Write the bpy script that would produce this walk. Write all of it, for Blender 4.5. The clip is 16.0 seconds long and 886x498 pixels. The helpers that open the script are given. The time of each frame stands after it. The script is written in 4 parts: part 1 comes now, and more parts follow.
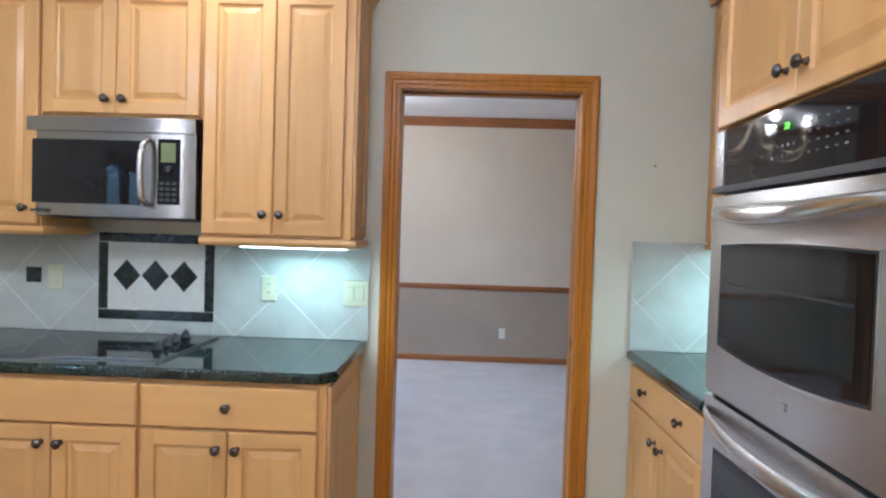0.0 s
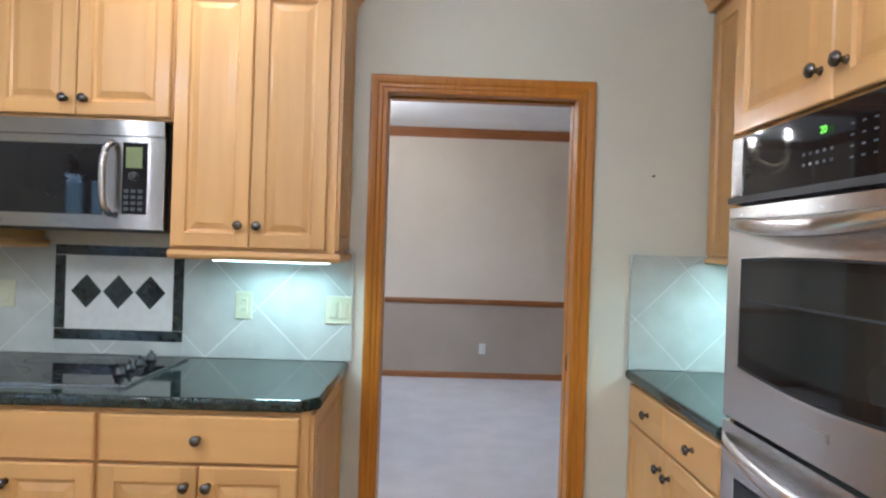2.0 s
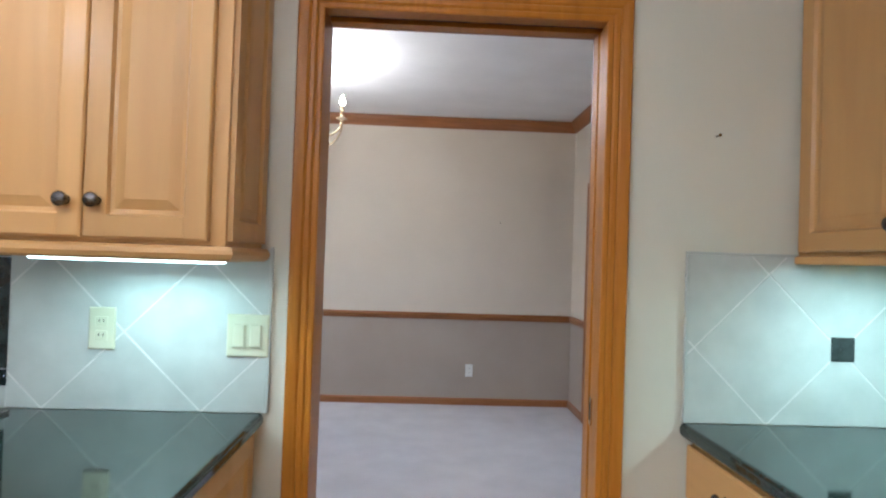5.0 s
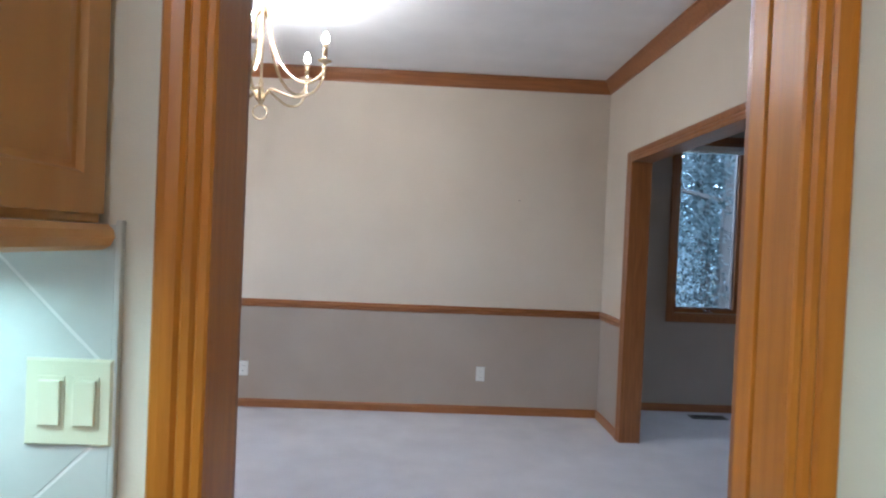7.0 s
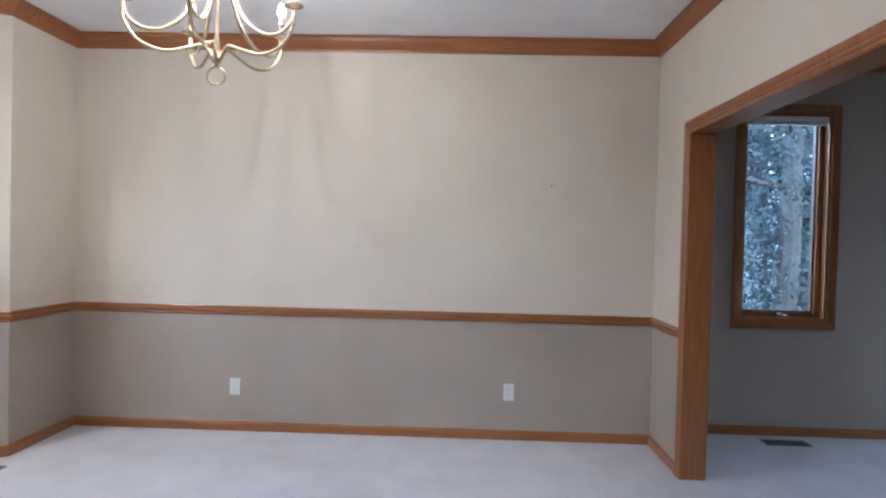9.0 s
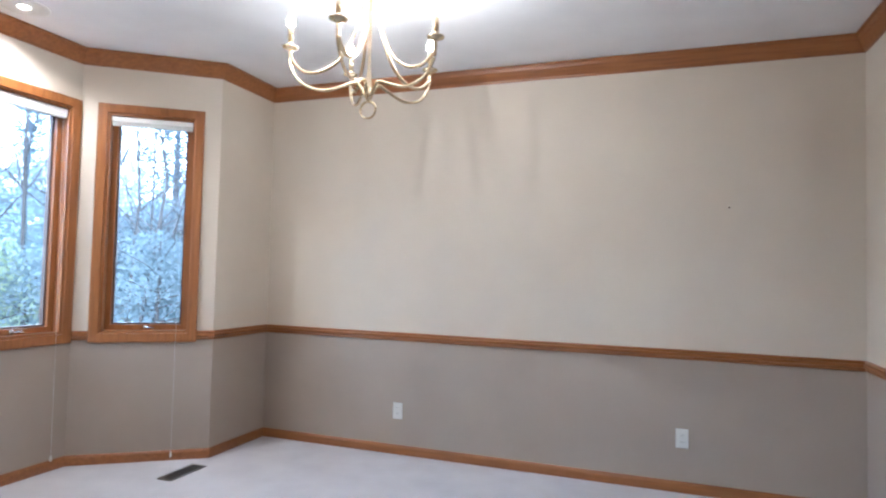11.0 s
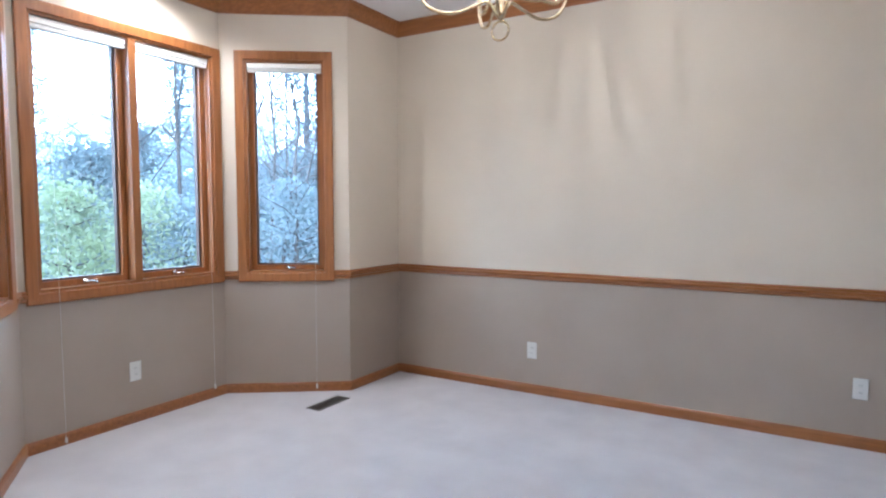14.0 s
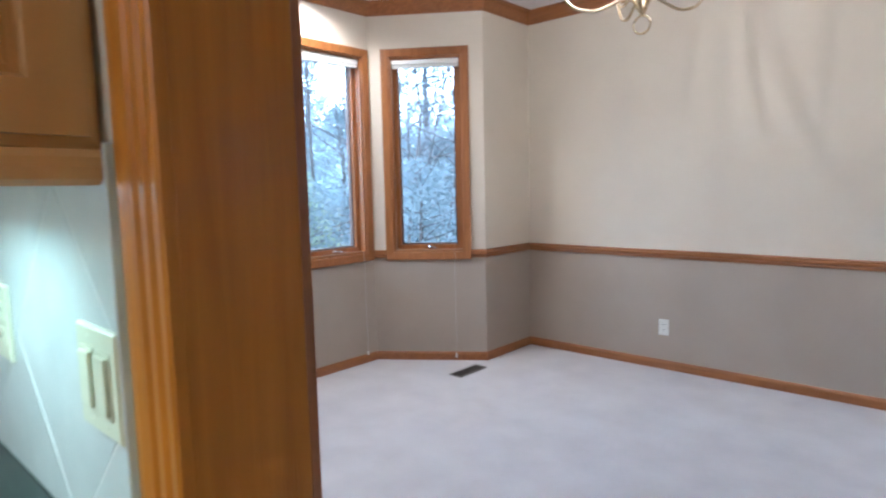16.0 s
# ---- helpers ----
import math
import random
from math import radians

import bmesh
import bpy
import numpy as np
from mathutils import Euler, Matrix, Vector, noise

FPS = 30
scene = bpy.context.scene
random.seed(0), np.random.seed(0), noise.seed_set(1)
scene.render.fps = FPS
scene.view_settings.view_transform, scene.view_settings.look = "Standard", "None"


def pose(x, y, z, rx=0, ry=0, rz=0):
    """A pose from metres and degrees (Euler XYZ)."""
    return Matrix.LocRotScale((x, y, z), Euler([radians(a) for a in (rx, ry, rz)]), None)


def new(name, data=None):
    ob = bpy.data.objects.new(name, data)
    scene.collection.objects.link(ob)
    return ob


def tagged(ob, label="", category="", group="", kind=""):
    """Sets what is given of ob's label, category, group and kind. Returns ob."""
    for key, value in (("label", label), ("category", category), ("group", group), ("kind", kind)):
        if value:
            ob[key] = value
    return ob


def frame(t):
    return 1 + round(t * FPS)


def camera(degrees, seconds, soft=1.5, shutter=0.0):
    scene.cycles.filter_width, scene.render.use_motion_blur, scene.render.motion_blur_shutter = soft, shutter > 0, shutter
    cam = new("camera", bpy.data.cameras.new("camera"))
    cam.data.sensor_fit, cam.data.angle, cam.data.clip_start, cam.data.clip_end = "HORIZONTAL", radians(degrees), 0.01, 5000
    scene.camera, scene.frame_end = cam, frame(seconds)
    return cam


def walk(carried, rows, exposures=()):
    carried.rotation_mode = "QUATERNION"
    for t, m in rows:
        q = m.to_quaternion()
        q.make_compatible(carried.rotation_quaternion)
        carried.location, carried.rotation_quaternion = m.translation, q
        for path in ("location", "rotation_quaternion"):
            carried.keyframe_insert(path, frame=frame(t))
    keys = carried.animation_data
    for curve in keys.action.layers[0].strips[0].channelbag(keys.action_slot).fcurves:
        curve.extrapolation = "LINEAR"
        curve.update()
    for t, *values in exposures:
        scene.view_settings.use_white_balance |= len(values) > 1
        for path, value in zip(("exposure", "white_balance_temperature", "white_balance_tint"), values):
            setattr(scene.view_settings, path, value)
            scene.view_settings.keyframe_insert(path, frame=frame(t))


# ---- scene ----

cam = camera(73.4, 16.0, 2.2, 0.3)
ROWS = [
    (0.0, 0.286, 0.305, 1.416, 1.70, -1.51, -1.78),
    (1.0, 0.257, 0.386, 1.414, 0.70, -0.82, -1.88),
    (2.0, 0.211, 0.464, 1.414, -0.95, -0.20, -1.87),
    (3.0, 0.218, 0.640, 1.392, -1.84, 0.76, -2.23),
    (3.5, 0.240, 0.829, 1.394, -2.01, 0.71, -2.28),
    (4.0, 0.264, 0.977, 1.375, -2.03, 1.14, -2.22),
    (6.5, 0.307, 1.950, 1.359, -2.23, -0.04, -1.46),
    (7.0, 0.291, 2.170, 1.370, -1.74, -0.74, -2.44),
    (7.5, 0.285, 2.315, 1.434, -1.77, -1.61, -1.78),
    (8.0, 0.341, 2.507, 1.408, -0.77, -1.41, -1.54),
    (8.2, 0.345, 2.610, 1.390, -0.80, -1.35, -1.50),
    (10.5, 0.633, 2.984, 1.319, 14.55, 1.14, -1.26),
    (11.0, 0.602, 2.977, 1.290, 19.43, 2.29, -1.39),
    (11.5, 0.572, 3.024, 1.316, 24.18, 2.22, -1.29),
    (12.0, 0.528, 3.047, 1.317, 27.41, 1.88, -0.96),
    (12.5, 0.499, 3.063, 1.313, 29.58, 0.86, -0.65),
    (13.0, 0.482, 3.066, 1.305, 30.85, -0.71, -0.36),
    (13.5, 0.480, 3.086, 1.294, 31.43, -2.41, -0.15),
    (14.0, 0.477, 3.086, 1.275, 31.05, -3.72, 0.02),
    (14.5, 0.451, 3.037, 1.263, 29.96, -4.64, 0.79),
    (15.0, 0.425, 2.942, 1.282, 29.93, -5.25, 1.39),
    (15.5, 0.425, 2.860, 1.325, 33.30, -5.89, 1.99),
    (16.0, 0.510, 2.772, 1.329, 41.74, -5.93, 1.30),
]
EXPOSURES = [(0.0, 1.58, 5000, 9), (4.0, 1.50, 5230, 9), (6.5, 1.44, 5230, 9), (8.0, 1.64, 5060, 9), (11.5, 1.70, 5110, 9), (14.0, 1.66, 5120, 9), (16.0, 1.62, 5120, 9)]
walk(cam, [(t, pose(x, y, z, 90 + pitch, roll, yaw)) for t, x, y, z, yaw, pitch, roll in ROWS], EXPOSURES)

# ---------------------------------------------------------------- plan, in metres
KY, DY = 3.0, 3.125              # kitchen face and dining face of the wall between
DOOR_W, DOOR_H = 0.81, 2.062     # cased doorway, from x = 0
FAR, LEFT, RIGHT = 6.905, -2.23, 1.73
BAY = -2.93
CEIL, RAIL_Z = 2.695, 0.828
LIV_FAR, LIV_X0, LIV_X1, LIV_Y0 = 7.187, 1.855, 6.2, 1.2
KX0, KX1, KY0 = -3.4, 1.72, -2.6
COUNTER = 0.915

# ---------------------------------------------------------------- world, sun, lamps
world = bpy.data.worlds.new("sky")
scene.world = world
world.use_nodes = True
wn = world.node_tree.nodes
sky = wn.new("ShaderNodeTexSky")
sky.sky_type, sky.sun_disc = "NISHITA", False
sky.sun_elevation, sky.sun_rotation = radians(38), radians(171)
world.node_tree.links.new(sky.outputs[0], wn["Background"].inputs[0])
wn["Background"].inputs[1].default_value = 0.15
sun_data = bpy.data.lights.new("sun", "SUN")
sun_data.energy, sun_data.angle, sun_data.color = 5.0, radians(60), (0.84, 0.92, 1.0)
sun = new("sun", sun_data)
sun.matrix_world = pose(0, -6, 12, 52, 0, 9)

WARM = (1.0, 0.885, 0.75)


def lamp(name, kind, place, energy, colour, size=0.05, turn=(0, 0, 0), spot=None, size_y=None):
    data = bpy.data.lights.new(name, kind)
    data.energy, data.color = energy, colour
    if kind == "AREA":
        data.size = size
        if size_y:
            data.shape, data.size_y = "RECTANGLE", size_y
        else:
            data.shape = "DISK"
    else:
        data.shadow_soft_size = size
    if spot:
        data.spot_size, data.spot_blend = radians(spot), 0.6
    ob = new(name, data)
    ob.matrix_world = pose(*place, *turn)
    return ob


# ---------------------------------------------------------------- materials
def material(name, colour, rough=0.5, metal=0.0, second=None, scale=8.0, stretch=(1, 1, 1), bump=0.0, bump_scale=60.0,
             spread=(0.35, 0.65), vary=0.0, coat=0.0, detail=5.0, distort=0.0, rough_vary=0.0, spec=0.5):
    """Two-scale noise between two colours, fine relief, and a shift of tone from object to object."""
    m = bpy.data.materials.new(name)
    m.use_nodes = True
    n, l = m.node_tree.nodes, m.node_tree.links
    b = n["Principled BSDF"]
    b.inputs["Roughness"].default_value = rough
    b.inputs["Metallic"].default_value = metal
    b.inputs["Specular IOR Level"].default_value = spec
    if coat:
        b.inputs["Coat Weight"].default_value = coat
        b.inputs["Coat Roughness"].default_value = 0.12
    co = n.new("ShaderNodeTexCoord")
    mp = n.new("ShaderNodeMapping")
    mp.inputs["Scale"].default_value = stretch
    l.new(co.outputs["Object"], mp.inputs["Vector"])
    noise_1 = n.new("ShaderNodeTexNoise")
    noise_1.inputs["Scale"].default_value, noise_1.inputs["Detail"].default_value = scale, detail
    noise_1.inputs["Distortion"].default_value = distort
    l.new(mp.outputs[0], noise_1.inputs["Vector"])
    ramp = n.new("ShaderNodeValToRGB")
    ramp.color_ramp.elements[0].position, ramp.color_ramp.elements[1].position = spread
    ramp.color_ramp.elements[0].color = (*(second or [c * 0.92 for c in colour]), 1)
    ramp.color_ramp.elements[1].color = (*colour, 1)
    l.new(noise_1.outputs[0], ramp.inputs[0])
    out = ramp.outputs[0]
    if vary:
        info = n.new("ShaderNodeObjectInfo")
        hsv = n.new("ShaderNodeHueSaturation")
        mr = n.new("ShaderNodeMapRange")
        mr.inputs["To Min"].default_value, mr.inputs["To Max"].default_value = 1 - vary, 1 + vary
        l.new(info.outputs["Random"], mr.inputs[0])
        l.new(mr.outputs[0], hsv.inputs["Value"])
        l.new(out, hsv.inputs["Color"])
        out = hsv.outputs[0]
    l.new(out, b.inputs["Base Color"])
    if rough_vary:
        mr2 = n.new("ShaderNodeMapRange")
        mr2.inputs["To Min"].default_value, mr2.inputs["To Max"].default_value = rough - rough_vary, rough + rough_vary
        l.new(noise_1.outputs[0], mr2.inputs[0])
        l.new(mr2.outputs[0], b.inputs["Roughness"])
    if bump:
        noise_2 = n.new("ShaderNodeTexNoise")
        noise_2.inputs["Scale"].default_value, noise_2.inputs["Detail"].default_value = bump_scale, 3
        l.new(mp.outputs[0], noise_2.inputs["Vector"])
        bm_node = n.new("ShaderNodeBump")
        bm_node.inputs["Strength"].default_value, bm_node.inputs["Distance"].default_value = bump, 0.004
        l.new(noise_2.outputs[0], bm_node.inputs["Height"])
        l.new(bm_node.outputs[0], b.inputs["Normal"])
    return m


def glow(name, colour, strength):
    m = bpy.data.materials.new(name)
    m.use_nodes = True
    b = m.node_tree.nodes["Principled BSDF"]
    b.inputs["Base Color"].default_value = (*colour, 1)
    b.inputs["Emission Color"].default_value = (*colour, 1)
    b.inputs["Emission Strength"].default_value = strength
    return m


MAPLE = material("maple", (0.66, 0.385, 0.135), 0.42, 0, (0.585, 0.325, 0.108), 2.6, (5, 5, 0.45), 0.05, 60, (0.32, 0.68), 0.085, 0.06, distort=0.5)
MAPLE_X = material("maple_cross", (0.66, 0.385, 0.135), 0.42, 0, (0.585, 0.325, 0.108), 2.6, (0.45, 5, 5), 0.05, 60, (0.32, 0.68), 0.085, 0.06, distort=0.5)
OAK = material("stained_oak", (0.31, 0.118, 0.033), 0.34, 0, (0.20, 0.07, 0.018), 9, (6, 6, 0.4), 0.15, 70, (0.28, 0.72), 0.05, 0.15, distort=0.4)
OAK_X = material("stained_oak_long", (0.31, 0.118, 0.033), 0.34, 0, (0.20, 0.07, 0.018), 9, (0.4, 6, 6), 0.15, 70, (0.28, 0.72), 0.05, 0.15, distort=0.4)
OAK_Y = material("stained_oak_deep", (0.31, 0.118, 0.033), 0.34, 0, (0.20, 0.07, 0.018), 9, (6, 0.4, 6), 0.15, 70, (0.28, 0.72), 0.05, 0.15, distort=0.4)
# same stained oak, kitchen light put into a brighter, more orange colour
OAK_LIT = material("stained_oak_lit", (0.48, 0.19, 0.019), 0.36, 0, (0.375, 0.138, 0.011), 9, (6, 6, 0.4), 0.15, 70, (0.28, 0.72), 0.05, 0.06, distort=0.4, spec=0.3)
PAINT_K = material("cream_paint", (0.655, 0.64, 0.545), 0.6, 0, (0.625, 0.61, 0.515), 2.5, (1, 1, 1), 0.12, 220, spec=0.3)
PAINT_UP = material("pale_taupe_paint", (0.595, 0.521, 0.422), 0.6, 0, (0.565, 0.49, 0.395), 2.0, (1, 1, 1), 0.12, 220, spec=0.3)
PAINT_LOW = material("dark_taupe_paint", (0.366, 0.303, 0.247), 0.6, 0, (0.34, 0.278, 0.225), 2.0, (1, 1, 1), 0.12, 220, spec=0.3)
WHITE = material("ceiling_white", (0.84, 0.83, 0.83), 0.85, 0, (0.79, 0.78, 0.78), 3, (1, 1, 1), 0.35, 130, spec=0.1)
CARPET = material("cream_carpet", (0.60, 0.57, 0.57), 0.95, 0, (0.53, 0.50, 0.505), 4, (1, 1, 1), 0.9, 260, (0.3, 0.7), detail=9, spec=0.1)
FLOOR_K = material("oak_strip_floor", (0.42, 0.24, 0.10), 0.35, 0, (0.32, 0.17, 0.07), 4, (8, 0.6, 1), 0.1, 60)
GRANITE = material("green_granite", (0.035, 0.055, 0.047), 0.07, 0, (0.008, 0.014, 0.012), 85, (1, 1, 1), 0.0, 60, (0.4, 0.68), detail=8, spec=0.6)
TILE = material("ivory_tile", (0.54, 0.57, 0.54), 0.28, 0, (0.445, 0.475, 0.45), 9, (1, 1, 1), 0.06, 40, (0.3, 0.7), 0.03)
GROUT = material("grout", (0.70, 0.71, 0.68), 0.85, 0, None, 30, (1, 1, 1), 0.3, 200)
TILE_BLACK = material("black_tile", (0.02, 0.027, 0.026), 0.14, 0, (0.008, 0.011, 0.011), 40, (1, 1, 1), 0.0, 40, vary=0.2)
STEEL = material("brushed_steel", (0.64, 0.625, 0.61), 0.2, 1.0, (0.54, 0.53, 0.52), 20, (60, 0.6, 60), 0.04, 30, rough_vary=0.05)
STEEL_X = material("brushed_steel_wide", (0.40, 0.385, 0.375), 0.24, 1.0, (0.32, 0.31, 0.30), 20, (0.6, 60, 60), 0.04, 30, rough_vary=0.05)
for steel in (STEEL, STEEL_X):
    sn, sl = steel.node_tree.nodes, steel.node_tree.links
    grain = sn.new("ShaderNodeTangent")
    grain.direction_type, grain.axis = "RADIAL", "Z"
    sl.new(grain.outputs[0], sn["Principled BSDF"].inputs["Tangent"])
    sn["Principled BSDF"].inputs["Anisotropic"].default_value = 1.0
    sn["Principled BSDF"].inputs["Anisotropic Rotation"].default_value = 0.25
BLACK_GLASS = material("black_glass", (0.012, 0.012, 0.014), 0.04, 0, (0.009, 0.009, 0.010), 4, spec=0.38)
STEEL_BRIGHT = material("polished_steel_edge", (0.75, 0.74, 0.73), 0.18, 1.0, (0.68, 0.67, 0.66), 20)
INNER_GLASS = material("oven_inner_glass", (0.022, 0.026, 0.026), 0.06, 0, (0.015, 0.018, 0.018), 3, spec=0.45)
OVEN_GLASS = material("dark_oven_glass", (0.010, 0.011, 0.012), 0.05, 0, (0.007, 0.008, 0.009), 4, spec=0.4)
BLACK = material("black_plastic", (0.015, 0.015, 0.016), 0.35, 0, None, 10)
KNOB = material("dark_pewter", (0.20, 0.19, 0.19), 0.2, 1.0, (0.11, 0.105, 0.11), 30)
BRASS = material("aged_brass", (0.76, 0.64, 0.44), 0.22, 1.0, (0.66, 0.53, 0.34), 25)
IVORY = material("ivory_plastic", (0.61, 0.62, 0.46), 0.4, 0, (0.58, 0.59, 0.43), 6)
PLASTIC_W = material("white_plastic", (0.66, 0.65, 0.62), 0.4, 0, (0.63, 0.62, 0.59), 6)
BLIND = material("white_blind", (0.76, 0.74, 0.70), 0.5, 0, (0.72, 0.70, 0.66), 8)
VENT_M = material("brown_metal", (0.16, 0.135, 0.115), 0.45, 0.6, (0.12, 0.10, 0.085), 12)
SLOT = material("dark_slot", (0.03, 0.03, 0.03), 0.8, 0, None, 10)
SASH = material("dark_sash_edge", (0.10, 0.055, 0.04), 0.45, 0, (0.075, 0.04, 0.03), 10)
LEAF = material("leaves", (0.10, 0.122, 0.13), 0.6, 0, (0.08, 0.10, 0.12), 1.3, (1, 1, 1), vary=0.35)
SHRUB = material("shrub_leaves", (0.14, 0.165, 0.085), 0.6, 0, (0.10, 0.12, 0.10), 0.9, (1, 1, 1), vary=0.35)
TWIG = material("grey_twigs", (0.22, 0.215, 0.23), 0.9, 0, (0.15, 0.145, 0.16), 6, (3, 3, 0.6))
PINE = material("pine_needles", (0.055, 0.08, 0.105), 0.6, 0, (0.04, 0.065, 0.085), 1.3, (1, 1, 1), vary=0.35)
for leafy, tint in ((LEAF, (0.12, 0.155, 0.16, 1)), (SHRUB, (0.16, 0.19, 0.10, 1)), (PINE, (0.07, 0.10, 0.12, 1))):
    ln, ll = leafy.node_tree.nodes, leafy.node_tree.links
    thin = ln.new("ShaderNodeBsdfTranslucent")
    thin.inputs[0].default_value = tint
    both = ln.new("ShaderNodeAddShader")
    ll.new(ln["Principled BSDF"].outputs[0], both.inputs[0])
    ll.new(thin.outputs[0], both.inputs[1])
    ll.new(both.outputs[0], ln["Material Output"].inputs[0])
# darker copy of the pine needles, shade put into the colour
PINE_SHADED = material("shaded_pine_needles", (0.032, 0.055, 0.058), 0.6, 0, (0.022, 0.04, 0.048), 1.3, (1, 1, 1), vary=0.35)
BARK = material("bark", (0.085, 0.078, 0.076), 0.9, 0, (0.055, 0.05, 0.048), 8, (3, 3, 0.6), 0.5, 20)
GRASS = material("forest_floor", (0.09, 0.11, 0.045), 0.95, 0, (0.12, 0.085, 0.05), 1.2, (1, 1, 1), 0.5, 12, detail=8)
SIDING = material("outer_wall", (0.45, 0.42, 0.38), 0.7, 0, None, 4)
TUBE = glow("fluorescent_tube", (0.78, 1.0, 0.94), 2.4)
BULB = glow("clear_bulb", (1.0, 0.88, 0.70), 45.0)
CAN_GLOW = glow("can_lamp", (1.0, 0.88, 0.72), 6.0)
# glow of the unseen domes added on the kitchen ceiling
DOME = glow("added_opal_dome", (1.0, 0.92, 0.80), 1.8)
DIGITS = glow("green_digits", (0.28, 1.0, 0.05), 0.45)
LCD = material("lcd_green", (0.22, 0.26, 0.12), 0.2, 0, None, 4)
GREY_INK = material("grey_print", (0.05, 0.052, 0.056), 0.5, 0, None, 10)

glass = bpy.data.materials.new("window_glass")
glass.use_nodes = True
gb = glass.node_tree.nodes["Principled BSDF"]
gb.inputs["Base Color"].default_value = (0.96, 0.98, 0.98, 1)
gb.inputs["Roughness"].default_value = 0.0
gb.inputs["IOR"].default_value = 1.45
gb.inputs["Transmission Weight"].default_value = 1.0


# ---------------------------------------------------------------- building helpers
def box(bm, x0, x1, y0, y1, z0, z1, bevel=0.0):
    r = bmesh.ops.create_cube(bm, size=1.0)
    vs = r["verts"]
    for v in vs:
        v.co = ((x0 + x1) / 2 + v.co.x * (x1 - x0), (y0 + y1) / 2 + v.co.y * (y1 - y0), (z0 + z1) / 2 + v.co.z * (z1 - z0))
    if bevel:
        es = list({e for v in vs for e in v.link_edges})
        bmesh.ops.bevel(bm, geom=es, offset=bevel, segments=2, profile=0.5, affect="EDGES")
    return bm


def mesh_of(name, bm, mats, smooth=False):
    me = bpy.data.meshes.new(name)
    bmesh.ops.recalc_face_normals(bm, faces=bm.faces[:])
    bm.to_mesh(me)
    bm.free()
    for m in mats if isinstance(mats, (list, tuple)) else (mats,):
        me.materials.append(m)
    if smooth:
        for p in me.polygons:
            p.use_smooth = True
    return me


def part(name, bm, mat, parent=None, label="", smooth=False):
    ob = new(name, mesh_of(name, bm, mat, smooth))
    if parent:
        ob.parent = parent
    if label:
        ob["label"] = label
    return ob


def bx(name, dims, mat, parent=None, bevel=0.002, label=""):
    return part(name, box(bmesh.new(), *dims, bevel=bevel), mat, parent, label)


def thing(name, label, category, place=(0, 0, 0), turn=0, group="", kind=""):
    ob = new(name)
    ob.empty_display_size = 0.1
    ob.matrix_world = pose(*place, 0, 0, turn)
    return tagged(ob, label, category, group, kind)


def lathe(profile, segs=20, bm=None, at=(0, 0, 0), axis="z"):
    """A turned shape from (radius, height) pairs."""
    bm = bm or bmesh.new()
    rings = []
    for r, h in profile:
        ring = []
        for i in range(segs):
            a = 2 * math.pi * i / segs
            c = (r * math.cos(a), r * math.sin(a), h)
            if axis == "-y":
                c = (c[0], -c[2], c[1])
            if axis == "-x":
                c = (-c[2], c[0], c[1])
            ring.append(bm.verts.new((at[0] + c[0], at[1] + c[1], at[2] + c[2])))
        rings.append(ring)
    for a, b in zip(rings, rings[1:]):
        for i in range(segs):
            bm.faces.new((a[i], a[(i + 1) % segs], b[(i + 1) % segs], b[i]))
    bm.faces.new(rings[0]), bm.faces.new(rings[-1])
    return bm


def tube(points, radius, segs=8, bm=None):
    """A round bar along a line of points."""
    bm = bm or bmesh.new()
    pts = [Vector(p) for p in points]
    rings = []
    for i, p in enumerate(pts):
        d = (pts[min(i + 1, len(pts) - 1)] - pts[max(i - 1, 0)]).normalized()
        side = d.cross(Vector((0, 0, 1)) if abs(d.z) < 0.95 else Vector((1, 0, 0))).normalized()
        up = side.cross(d)
        r = radius[i] if isinstance(radius, (list, tuple)) else radius
        rings.append([bm.verts.new(p + side * math.cos(2 * math.pi * k / segs) * r + up * math.sin(2 * math.pi * k / segs) * r) for k in range(segs)])
    for a, b in zip(rings, rings[1:]):
        for k in range(segs):
            bm.faces.new((a[k], a[(k + 1) % segs], b[(k + 1) % segs], b[k]))
    bm.faces.new(rings[0]), bm.faces.new(rings[-1])
    return bm


def curve_points(ctrl, n=8):
    """Points of a smooth line through the control points."""
    c = [Vector(p) for p in ctrl]
    c = [c[0] * 2 - c[1]] + c + [c[-1] * 2 - c[-2]]
    out = []
    for i in range(1, len(c) - 2):
        for k in range(n):
            t = k / n
            out.append(0.5 * ((2 * c[i]) + (c[i + 1] - c[i - 1]) * t + (2 * c[i - 1] - 5 * c[i] + 4 * c[i + 1] - c[i + 2]) * t * t + (3 * c[i] - c[i - 1] - 3 * c[i + 1] + c[i + 2]) * t ** 3))
    return out + [c[-2]]


